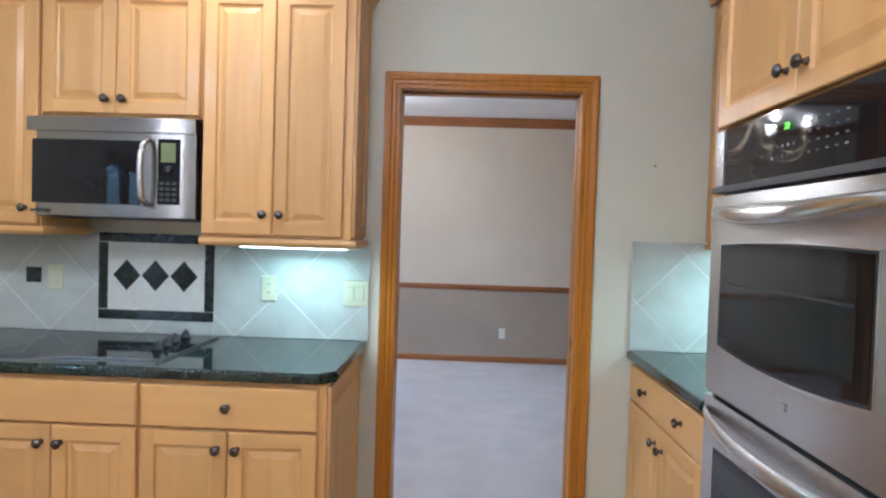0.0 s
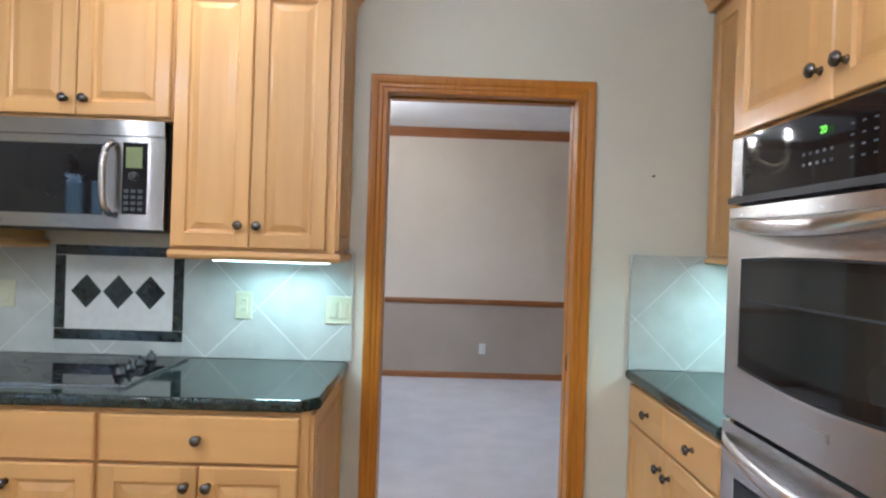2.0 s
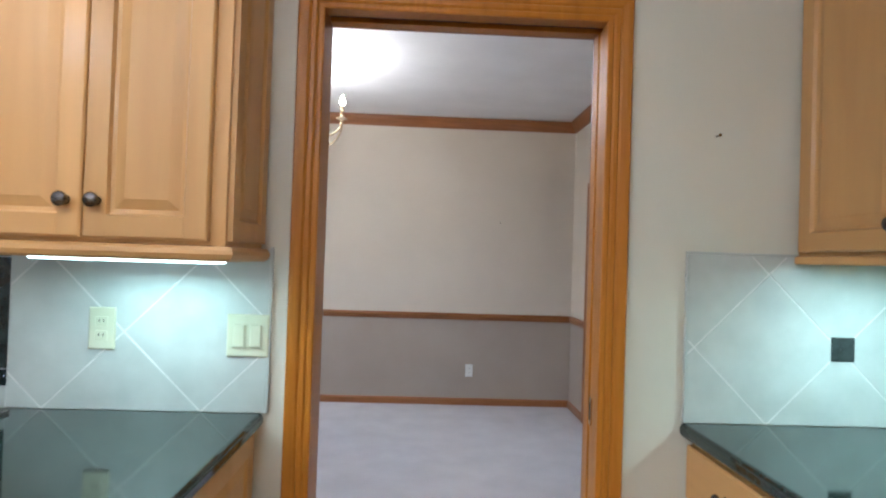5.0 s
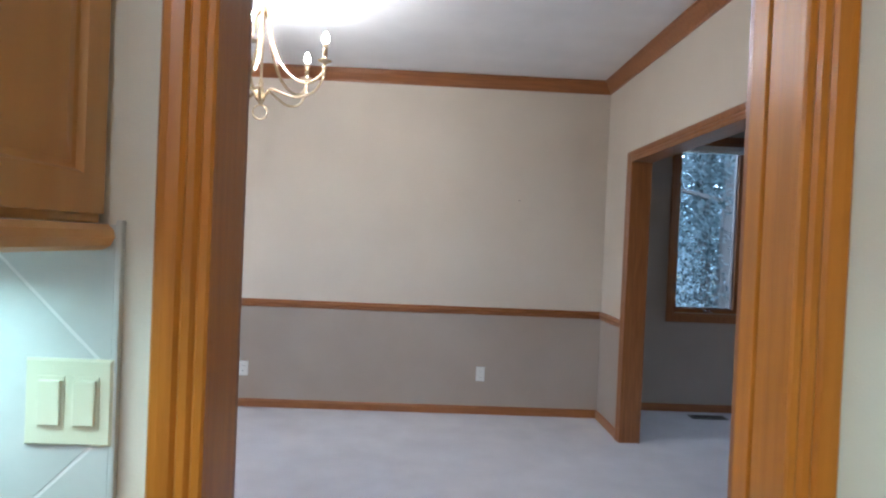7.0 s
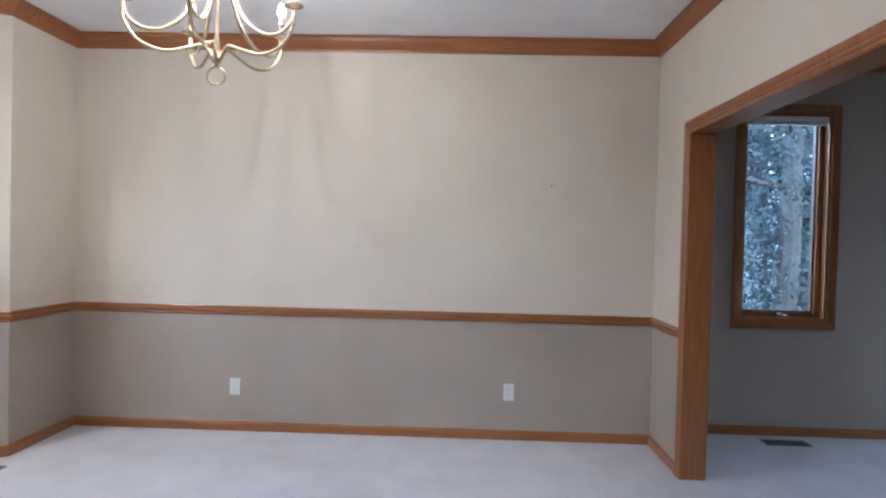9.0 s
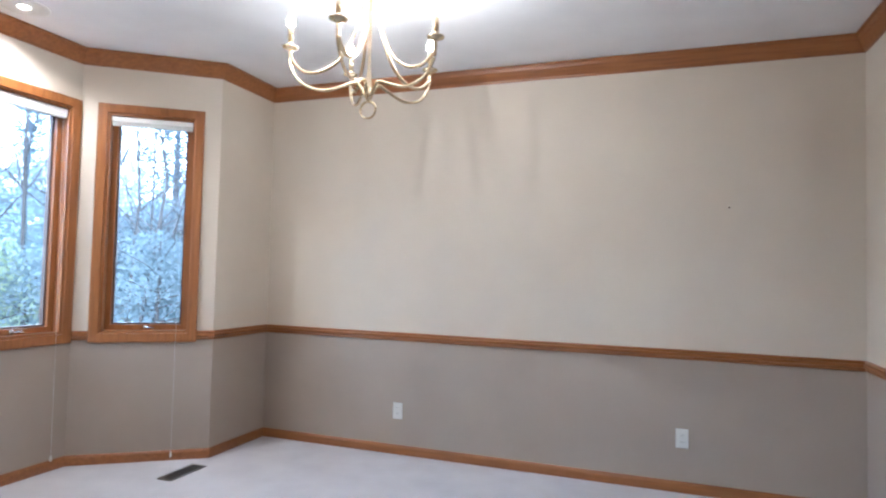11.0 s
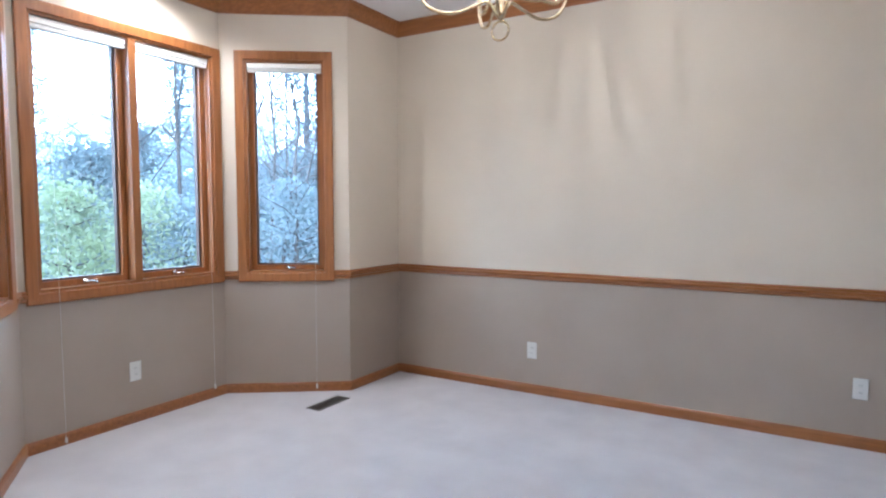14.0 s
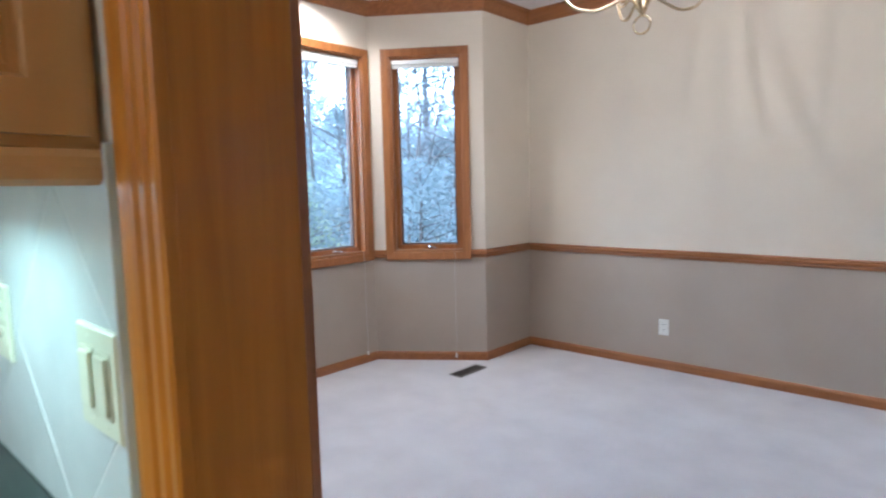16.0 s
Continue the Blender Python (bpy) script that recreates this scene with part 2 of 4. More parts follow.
def sweep(profile, path, bm=None, closed=False):
    """A moulding: profile of (out from the wall, height) along a plan line, the room on its left."""
    bm = bm or bmesh.new()
    p = [Vector((*q, 0)) for q in path]
    rings = []
    for i in range(len(p)):
        a = (p[i] - p[i - 1]).normalized() if i or closed else (p[1] - p[0]).normalized()
        b = (p[(i + 1) % len(p)] - p[i]).normalized() if i < len(p) - 1 or closed else a
        na, nb = Vector((-a.y, a.x, 0)), Vector((-b.y, b.x, 0))
        m = (na + nb).normalized()
        m /= max(m.dot(na), 0.2)
        rings.append([bm.verts.new(p[i] + m * o + Vector((0, 0, h))) for o, h in profile])
    n = len(profile)
    for i in range(len(rings) if closed else len(rings) - 1):
        a, b = rings[i], rings[(i + 1) % len(rings)]
        for k in range(n):
            bm.faces.new((a[k], a[(k + 1) % n], b[(k + 1) % n], b[k]))
    if not closed:
        bm.faces.new(rings[0]), bm.faces.new(rings[-1])
    return bm


def casing(x0, x1, z0, z1, profile, closed=False):
    """Mitred boards round an opening in a wall of the plane y = 0; profile of (away from the opening, out of the wall)."""
    bm = bmesh.new()
    rings = []
    for w, d in profile:
        c = [(x0 - w, z0 - (w if closed else 0)), (x0 - w, z1 + w), (x1 + w, z1 + w), (x1 + w, z0 - (w if closed else 0))]
        rings.append([bm.verts.new((x, -d, z)) for x, z in c])
    m, n = len(rings), 4
    for k in range(m):
        a, b = rings[k], rings[(k + 1) % m]
        for i in range(n if closed else n - 1):
            bm.faces.new((a[i], a[(i + 1) % n], b[(i + 1) % n], b[i]))
    if not closed:
        bm.faces.new([r[0] for r in rings]), bm.faces.new([r[3] for r in rings])
    return bm


CASE = [(0.0, 0.0), (0.0, 0.011), (0.004, 0.014), (0.014, 0.014), (0.018, 0.011), (0.024, 0.016), (0.034, 0.0165), (0.038, 0.013), (0.044, 0.018),
        (0.060, 0.021), (0.070, 0.021), (0.074, 0.017), (0.074, 0.0)]
CASE_W = [(0.0, 0.0), (0.0, 0.012), (0.005, 0.015), (0.045, 0.019), (0.056, 0.019), (0.06, 0.015), (0.06, 0.0)]


def wall(name, p0, p1, thick, z0, z1, openings, mats, split=None, ext=(0, 0), label="", back=True):
    """A slab with real openings; the room is on the left of the line p0 to p1. split: the height at which its paint changes."""
    a, b = Vector((*p0, 0)), Vector((*p1, 0))
    u = (b - a).normalized()
    out = Vector((u.y, -u.x, 0))
    length = (b - a).length
    ss = sorted({-ext[0], length + ext[1], *[v for o in openings for v in o[:2]]})
    zs = sorted({z0, z1, *([split] if split else []), *[v for o in openings for v in o[2:]]})
    full = [[not any(o[0] < (s0 + s1) / 2 < o[1] and o[2] < (h0 + h1) / 2 < o[3] for o in openings) for h0, h1 in zip(zs, zs[1:])] for s0, s1 in zip(ss, ss[1:])]
    bm = bmesh.new()
    made = {}

    def v(i, j, k):
        if (i, j, k) not in made:
            made[i, j, k] = bm.verts.new(a + u * ss[i] + out * (thick * k) + Vector((0, 0, zs[j])))
        return made[i, j, k]

    def filled(i, j):
        return 0 <= i < len(ss) - 1 and 0 <= j < len(zs) - 1 and full[i][j]

    for i in range(len(ss) - 1):
        for j in range(len(zs) - 1):
            if not full[i][j]:
                continue
            slot = 1 if split and zs[j + 1] <= split + 1e-6 else 0
            fs = [(v(i, j, 0), v(i + 1, j, 0), v(i + 1, j + 1, 0), v(i, j + 1, 0)), (v(i, j, 1), v(i, j + 1, 1), v(i + 1, j + 1, 1), v(i + 1, j, 1))]
            if not filled(i - 1, j):
                fs.append((v(i, j, 0), v(i, j + 1, 0), v(i, j + 1, 1), v(i, j, 1)))
            if not filled(i + 1, j):
                fs.append((v(i + 1, j, 0), v(i + 1, j, 1), v(i + 1, j + 1, 1), v(i + 1, j + 1, 0)))
            if not filled(i, j - 1):
                fs.append((v(i, j, 0), v(i, j, 1), v(i + 1, j, 1), v(i + 1, j, 0)))
            if not filled(i, j + 1):
                fs.append((v(i, j + 1, 0), v(i + 1, j + 1, 0), v(i + 1, j + 1, 1), v(i, j + 1, 1)))
            for q in fs:
                bm.faces.new(q).material_index = slot
    ob = part(name, bm, mats)
    return tagged(ob, label, "wall", kind="structure")


def at_wall(ob, p0, u, out, s):
    """Stands a thing whose own x runs along the wall and whose -y faces the room."""
    ang = math.degrees(math.atan2(-out[0], out[1]))
    ob.matrix_world = pose(p0[0] + u[0] * s, p0[1] + u[1] * s, 0, 0, 0, ang)


# ---------------------------------------------------------------- shell
TWO = [PAINT_UP, PAINT_LOW]
C1, C2, C3, C4, C5 = (LEFT, FAR), (LEFT, 6.31), (BAY, 5.81), (BAY, 4.545), (LEFT, 4.045)
WIN_Z = (0.842, 2.295)         # clear opening of the dining windows
ANG = (Vector(C2) - Vector(C3)).length

wall("wall_far", (RIGHT, FAR), C1, 0.15, 0, CEIL, [], TWO, RAIL_Z, (0.0, 0.15), "taupe dining wall, darker below the chair rail")
wall("wall_return_far", C1, C2, 0.15, 0, CEIL, [], TWO, RAIL_Z, (0, 0), "short taupe return wall beside the bay")
wall("wall_bay_angled_far", C2, C3, 0.15, 0, CEIL, [(0.165, 0.70, *WIN_Z)], TWO, RAIL_Z, (0.0, 0.1), "angled taupe bay wall with a narrow window")
wall("wall_bay", C3, C4, 0.15, 0, CEIL, [(0.066, 1.172, *WIN_Z)], TWO, RAIL_Z, (0.0, 0.0), "taupe bay wall with a double window")
wall("wall_bay_angled_near", C4, C5, 0.15, 0, CEIL, [(0.16, 0.695, *WIN_Z)], TWO, RAIL_Z, (0.1, 0.0), "angled taupe bay wall with a narrow window")
wall("wall_return_near", C5, (LEFT, DY), 0.15, 0, CEIL, [], TWO, RAIL_Z, (0, 0), "taupe dining wall beside the bay")
# wall between kitchen and dining room: two skins so that each side has its own paint
wall("wall_kitchen", (KX1 + 0.1, KY), (KX0, KY), 0.0625, 0, CEIL, [(KX1 + 0.1 - DOOR_W - 0.018, KX1 + 0.1 + 0.018, 0, DOOR_H + 0.018)], [PAINT_K], label="cream kitchen wall with a cased doorway")

wall("wall_dining_near", (LEFT - 0.15, DY), (RIGHT, DY), 0.0625, 0, CEIL, [(0.15 - LEFT - 0.018, 0.15 - LEFT + DOOR_W + 0.018, 0, DOOR_H + 0.018)], TWO, RAIL_Z, label="taupe dining wall with a cased doorway")
OPEN_Y, OPEN_H = (3.9, 6.311), 1.985
wall("wall_right", (RIGHT, DY), (RIGHT, FAR), 0.0625, 0, CEIL, [(OPEN_Y[0] - DY - 0.018, OPEN_Y[1] - DY + 0.018, 0, OPEN_H + 0.018)], TWO, RAIL_Z, label="taupe dining wall with a wide cased opening")
wall("wall_living_left", (LIV_X0, LIV_FAR), (LIV_X0, LIV_Y0), 0.0625, 0, CEIL, [(LIV_FAR - OPEN_Y[1] - 0.018, LIV_FAR - OPEN_Y[0] + 0.018, 0, OPEN_H + 0.018)], [PAINT_LOW], label="taupe living room wall")
LW = (2.43, 3.04, 0.828, 2.30)
wall("wall_living_far", (LIV_X1, LIV_FAR), (LIV_X0 - 0.06, LIV_FAR), 0.15, 0, CEIL, [(LIV_X1 - LW[1], LIV_X1 - LW[0], *LW[2:])], [PAINT_LOW], ext=(0.15, 0), label="dim taupe living room wall with a window")
wall("wall_living_right", (LIV_X1, LIV_Y0), (LIV_X1, LIV_FAR), 0.15, 0, CEIL, [(4.55, 5.75, 0.8, 2.2)], [PAINT_LOW], label="living room wall with a window")
wall("wall_living_near", (LIV_X0, LIV_Y0), (LIV_X1, LIV_Y0), 0.15, 0, CEIL, [], [PAINT_LOW], ext=(0.0, 0.15), label="plain living room wall")
wall("wall_kitchen_right", (KX1, KY0), (KX1, KY), 0.1, 0, CEIL, [], [PAINT_K], label="cream kitchen wall behind the ovens")
wall("wall_kitchen_left", (KX0, KY), (KX0, KY0), 0.15, 0, CEIL, [(4.05, 5.35, 0.3, 2.1)], [PAINT_K], ext=(0.0625, 0.15), label="cream kitchen wall with a tall window")
wall("wall_kitchen_back", (KX0, KY0), (KX1, KY0), 0.15, 0, CEIL, [], [PAINT_K], ext=(0, 0.1), label="plain cream kitchen wall")


def slab(name, dims, mat, label, category):
    return tagged(bx(name, dims, mat, None, 0), label, category, kind="structure")


slab("floor_carpet", (BAY - 0.05, LIV_X1, DY - 0.0625, LIV_FAR, -0.12, 0), CARPET, "pale cream cut-pile carpet", "carpet")
slab("floor_carpet_living", (LIV_X0 - 0.06, LIV_X1, LIV_Y0, DY - 0.0625, -0.12, 0), CARPET, "pale cream cut-pile carpet", "carpet")
slab("floor_kitchen", (KX0, KX1, KY0, DY - 0.0625, -0.12, -0.004), FLOOR_K, "wooden strip floor of the kitchen", "floor")
slab("ceiling_dining", (BAY - 0.25, RIGHT + 0.06, DY - 0.0625, FAR + 0.15, CEIL, CEIL + 0.15), WHITE, "white textured dining ceiling", "ceiling")
slab("ceiling_living", (RIGHT + 0.063, LIV_X1 + 0.15, LIV_Y0 - 0.15, LIV_FAR + 0.15, CEIL, CEIL + 0.15), WHITE, "white living room ceiling", "ceiling")
slab("ceiling_kitchen", (KX0 - 0.15, RIGHT + 0.06, KY0 - 0.15, DY - 0.066, CEIL, CEIL + 0.15), WHITE, "white kitchen ceiling", "ceiling")

# ---------------------------------------------------------------- mouldings
BASE = [(0, 0), (0.014, 0), (0.014, 0.046), (0.010, 0.058), (0.004, 0.065), (0, 0.065)]
RAIL = [(0, -0.03), (0.008, -0.03), (0.015, -0.023), (0.012, -0.013), (0.023, -0.005), (0.024, 0.008), (0.014, 0.014), (0.019, 0.022), (0.015, 0.03), (0, 0.03)]
RAIL = [(o, RAIL_Z + h) for o, h in RAIL]
CROWN = [(0, -0.098), (0.010, -0.098), (0.014, -0.084), (0.026, -0.066), (0.046, -0.036), (0.054, -0.014), (0.066, -0.010), (0.066, -0.002), (0, -0.002)]
CROWN = [(o, CEIL + h) for o, h in CROWN]


def along(p, q, s):
    d = (Vector(q) - Vector(p)).normalized()
    return (p[0] + d.x * s, p[1] + d.y * s)


def trim(name, profile, path, label, closed=False, mat=None):
    return tagged(part(name, sweep(profile, path, closed=closed), mat or OAK_X), label, "trim", kind="structure")


trim("crown_trim", CROWN, [(RIGHT, DY), (RIGHT, FAR), C1, C2, C3, C4, C5, (LEFT, DY)], "stained oak crown moulding round the dining room", True)
trim("baseboard", BASE, [(RIGHT, OPEN_Y[1] + 0.074), (RIGHT, FAR), C1, C2, C3, C4, C5, (LEFT, DY), (-0.074, DY)], "stained oak baseboard on the carpet")
trim("baseboard_near", BASE, [(DOOR_W + 0.074, DY), (RIGHT, DY), (RIGHT, OPEN_Y[0] - 0.074)], "stained oak baseboard on the carpet")
R_LABEL = "stained oak chair rail on the taupe wall"
trim("chair_rail_trim", RAIL, [(RIGHT, OPEN_Y[1] + 0.074), (RIGHT, FAR), C1, C2, along(C2, C3, 0.105)], R_LABEL)
trim("chair_rail_trim_bay", RAIL, [along(C2, C3, 0.76), C3, along(C3, C4, 0.006)], R_LABEL)
trim("chair_rail_trim_bay_near", RAIL, [along(C3, C4, 1.232), C4, along(C4, C5, 0.10)], R_LABEL)
trim("chair_rail_trim_near", RAIL, [along(C4, C5, 0.755), C5, (LEFT, DY), (-0.074, DY)], R_LABEL)
trim("chair_rail_trim_door", RAIL, [(DOOR_W + 0.074, DY), (RIGHT, DY), (RIGHT, OPEN_Y[0] - 0.074)], R_LABEL)
trim("crown_trim_living", CROWN, [(LIV_X1, LIV_Y0), (LIV_X1, LIV_FAR), (LIV_X0, LIV_FAR), (LIV_X0, LIV_Y0)], "dark oak crown moulding of the living room", True)
trim("baseboard_living", BASE, [(LIV_X1, LIV_Y0), (LIV_X1, LIV_FAR), (LIV_X0, LIV_FAR), (LIV_X0, OPEN_Y[1] + 0.074)], "dark oak baseboard of the living room")

# cased doorway to the kitchen
door = thing("door_1", "open oak-cased doorway between kitchen and dining room", "doorway", kind="structure")
c = part("casing", casing(0, DOOR_W, 0, DOOR_H, CASE), OAK_LIT, door)
c.location = (0, KY, 0)
c = part("casing", casing(-DOOR_W, 0, 0, DOOR_H, CASE), OAK, door)
c.matrix_world = pose(0, DY, 0, 0, 0, 180)
bx("jamb", (-0.018, 0, KY, DY, 0, DOOR_H + 0.018), OAK_LIT, door, 0.001)
bx("jamb", (DOOR_W, DOOR_W + 0.018, KY, KY + 0.042, 0, DOOR_H + 0.018), OAK_LIT, door, 0.001)
bx("jamb", (DOOR_W, DOOR_W + 0.018, DY - 0.042, DY, 0, DOOR_H + 0.018), OAK_LIT, door, 0.001)
bx("pocket_door_edge", (DOOR_W + 0.004, DOOR_W + 0.017, KY + 0.046, DY - 0.046, 0.01, DOOR_H), OAK_LIT, door, 0.001, "edge of the sliding door in its pocket")
bx("head_jamb", (0, DOOR_W, KY, KY + 0.042, DOOR_H, DOOR_H + 0.018), OAK_LIT, door, 0.001)
bx("head_jamb", (0, DOOR_W, DY - 0.042, DY, DOOR_H, DOOR_H + 0.018), OAK_LIT, door, 0.001)
bx("door_track", (0, DOOR_W, KY + 0.046, DY - 0.046, DOOR_H + 0.012, DOOR_H + 0.017), SLOT, door, 0, "dark track of the sliding door")
pull = bx("edge_pull", (DOOR_W - 0.001, DOOR_W + 0.0035, KY + 0.052, DY - 0.052, 0.885, 0.965), BRASS, door, 0.001, "small brass edge pull")
bx("pull_slot", (DOOR_W - 0.002, DOOR_W - 0.0012, KY + 0.058, DY - 0.058, 0.90, 0.95), SLOT, pull, 0)

# wide opening to the living room
opening = thing("door_2", "wide oak-cased opening to the dim living room", "doorway", kind="structure")
c = part("casing", casing(-(OPEN_Y[1] - DY), -(OPEN_Y[0] - DY), 0, OPEN_H, CASE), OAK, opening)
c.matrix_world = pose(RIGHT, DY, 0, 0, 0, -90)
c = part("casing", casing(OPEN_Y[0] - DY, OPEN_Y[1] - DY, 0, OPEN_H, CASE), OAK, opening)
c.matrix_world = pose(LIV_X0, DY, 0, 0, 0, 90)
for y0, y1 in ((OPEN_Y[0] - 0.018, OPEN_Y[0]), (OPEN_Y[1], OPEN_Y[1] + 0.018)):
    bx("jamb", (RIGHT, LIV_X0, y0, y1, 0, OPEN_H), OAK, opening, 0.001)
bx("head_jamb", (RIGHT, LIV_X0, OPEN_Y[0] - 0.018, OPEN_Y[1] + 0.018, OPEN_H, OPEN_H + 0.018), OAK_Y, opening, 0.001)


# ---------------------------------------------------------------- windows
def ring_frame(x0, x1, y0, y1, z0, z1, w):
    """Four mitred bars as one frame."""
    bm = bmesh.new()
    loops = []
    for y, d in ((y0, 0), (y0, w), (y1, w), (y1, 0)):
        loops.append([bm.verts.new(p) for p in ((x0 + d, y, z0 + d), (x1 - d, y, z0 + d), (x1 - d, y, z1 - d), (x0 + d, y, z1 - d))])
    for k in range(4):
        a, b = loops[k], loops[(k + 1) % 4]
        for i in range(4):
            bm.faces.new((a[i], a[(i + 1) % 4], b[(i + 1) % 4], b[i]))
    return bm


def window(name, label, p0, p1, s, w, z0, z1, panes=1, blind=True, cords=()):
    u = (Vector(p1) - Vector(p0)).normalized()
    out = (u.y, -u.x)
    win = thing(name, label, "window", kind="structure")
    at_wall(win, p0, u, out, s)
    h = w / 2
    part("casing", casing(-h, h, z0, z1, CASE_W, True), OAK, win)
    part("window_frame", ring_frame(-h - 0.001, h + 0.001, 0.0, 0.135, z0 - 0.001, z1 + 0.001, 0.016), OAK, win)
    spans = [(-h + 0.016, h - 0.016)] if panes == 1 else [(-h + 0.016, -0.024), (0.024, h - 0.016)]
    if panes == 2:
        bx("mullion", (-0.024, 0.024, -0.010, 0.134, z0 + 0.016, z1 - 0.016), OAK, win, 0.003)
    for a, b in spans:
        part("sash", ring_frame(a, b, 0.060, 0.085, z0 + 0.016, z1 - 0.016, 0.034), OAK, win)
        rim = part("sash_edge", ring_frame(a + 0.004, b - 0.004, 0.0855, 0.118, z0 + 0.02, z1 - 0.02, 0.042), SASH, win, "dark sash edge")
        pane = bx("pane", (a + 0.036, b - 0.036, 0.094, 0.098, z0 + 0.05, z1 - 0.05), glass, win, 0)
        pane.visible_shadow = False
        if blind:
            bx("blind_headrail", (a + 0.002, b - 0.002, 0.012, 0.050, z1 - 0.052, z1 - 0.018), BLIND, win, 0.002, "white raised blind under the head of the window")
            for k in range(4):
                bx("blind_slat", (a + 0.004, b - 0.004, 0.014, 0.048, z1 - 0.060 - 0.005 * k, z1 - 0.056 - 0.005 * k), BLIND, win, 0.001)
        mid = (a + b) / 2
        hnd = part("crank_base", lathe([(0.016, 0), (0.016, 0.006), (0.010, 0.012), (0.006, 0.016)], 12, None, (mid, 0.058, z0 + 0.032), "-y"), STEEL, win, "small metal crank")
        part("crank_handle", tube([(mid, 0.040, z0 + 0.032), (mid + 0.02, 0.032, z0 + 0.034), (mid + 0.055, 0.030, z0 + 0.026)], 0.005), STEEL, hnd)
    for x, low in cords:
        cord = part("blind_cord", tube([(x, 0.006, z1 - 0.05), (x, -0.026, z0), (x, -0.032, low)], 0.0007, 5), PLASTIC_W, win, "thin white blind cord")
        part("cord_tassel", lathe([(0.003, 0), (0.006, -0.008), (0.007, -0.03), (0.003, -0.034)], 8, None, (x, -0.032, low)), PLASTIC_W, cord)
    return win


window("window_1", "oak double casement window with raised white blinds", C3, C4, 0.619, 1.106, *WIN_Z, 2, cords=((0.50, 0.10), (-0.46, 0.05)))
window("window_2", "narrow oak casement window with a raised white blind", C2, C3, 0.4325, 0.535, *WIN_Z, 1, cords=((0.20, 0.06),))
window("window_3", "narrow oak casement window with a raised white blind", C4, C5, 0.4275, 0.535, *WIN_Z, 1)
window("window_4", "narrow dark wood casement window of the living room", (LIV_X1, LIV_FAR), (LIV_X0, LIV_FAR), LIV_X1 - (LW[0] + LW[1]) / 2, LW[1] - LW[0], LW[2], LW[3], 1)
window("window_5", "oak double window of the living room", (LIV_X1, LIV_Y0), (LIV_X1, LIV_FAR), 5.15, 1.2, 0.8, 2.2, 2, blind=False)
window("window_6", "tall oak double window of the kitchen", (KX0, KY), (KX0, KY0), 4.7, 1.3, 0.3, 2.1, 2, blind=False)


# ---------------------------------------------------------------- outside
ground = tagged(bx("ground", (-400, 400, -400, 400, -0.6, -0.5), GRASS, None, 0), "mossy forest floor with fallen leaves", "ground", kind="structure")


def tree(name, x, y, height, spread, mat, label, seed, lean=0.0, clumps=260, low=0.25, size=0.3):
    rnd = random.Random(seed)
    t = thing(name, label, "tree", (x, y, -0.5), rnd.uniform(0, 360), group="woods outside the windows")
    r = 0.012 * height + 0.03
    trunk = tube([Vector((lean * k * k / 36, 0.05 * math.sin(k * 1.7 + seed), height * k / 6)) for k in range(7)], [r * (1.15 - 0.17 * k) for k in range(7)], 8)
    for k in range(9):
        z = height * rnd.uniform(low, 0.9)
        a = rnd.uniform(0, 6.28)
        n = spread * (1.1 - z / height) * 0.8 + 0.2
        tube([(lean * (z / height) ** 2, 0, z), (math.cos(a) * n * 0.5, math.sin(a) * n * 0.5, z + 0.12 * n), (math.cos(a) * n, math.sin(a) * n, z + 0.3 * n)], [r * 0.35, r * 0.22, r * 0.08], 5, trunk)
    part("trunk", trunk, BARK, t)
    verts, faces = [], []
    for k in range(clumps):
        f = rnd.random() ** 0.8
        z = height * (low + (1.02 - low) * f)
        n = spread * (1.15 - 0.85 * f) * math.sqrt(rnd.random()) * rnd.uniform(0.7, 1.15)
        a = rnd.uniform(0, 6.28)
        c0 = Vector((n * math.cos(a), n * math.sin(a), z + rnd.uniform(-0.2, 0.2)))
        for _ in range(11):
            p = c0 + Vector((rnd.gauss(0, 1), rnd.gauss(0, 1), rnd.gauss(0, 0.6))) * size
            d = Vector((rnd.gauss(0, 1), rnd.gauss(0, 1), rnd.gauss(0, 1))).normalized() * size * 0.33
            e = d.orthogonal().normalized() * size * 0.16
            i = len(verts)
            verts += [p - d, p + e, p + d, p - e]
            faces.append((i, i + 1, i + 2, i + 3))
    me = bpy.data.meshes.new("crown")
    me.from_pydata(verts, [], faces)
    me.materials.append(mat)
    ob = new("crown", me)
    ob.parent = t
    return t


rnd_t = random.Random(4)
TL = "tall woodland pine with a dark trunk and ragged crown"
DL = "young leafy tree with pale green foliage"
for i in range(38):
    a = radians(50 + 135 * ((i * 0.618) % 1.0))
    d = rnd_t.uniform(12, 32)
    x, y = -1.5 + d * math.cos(a), 5.0 + d * math.sin(a)
    if i % 5 in (1, 3):
        tree("pine_tree", x, y, rnd_t.uniform(8, 13), rnd_t.uniform(1.2, 2.0), PINE, TL, i, clumps=700, low=0.18, size=0.2)
    else:
        tree("leafy_tree", x, y, rnd_t.uniform(2.8, 4.6), rnd_t.uniform(1.5, 2.3), LEAF, DL, i, clumps=520, low=0.06, size=0.2)
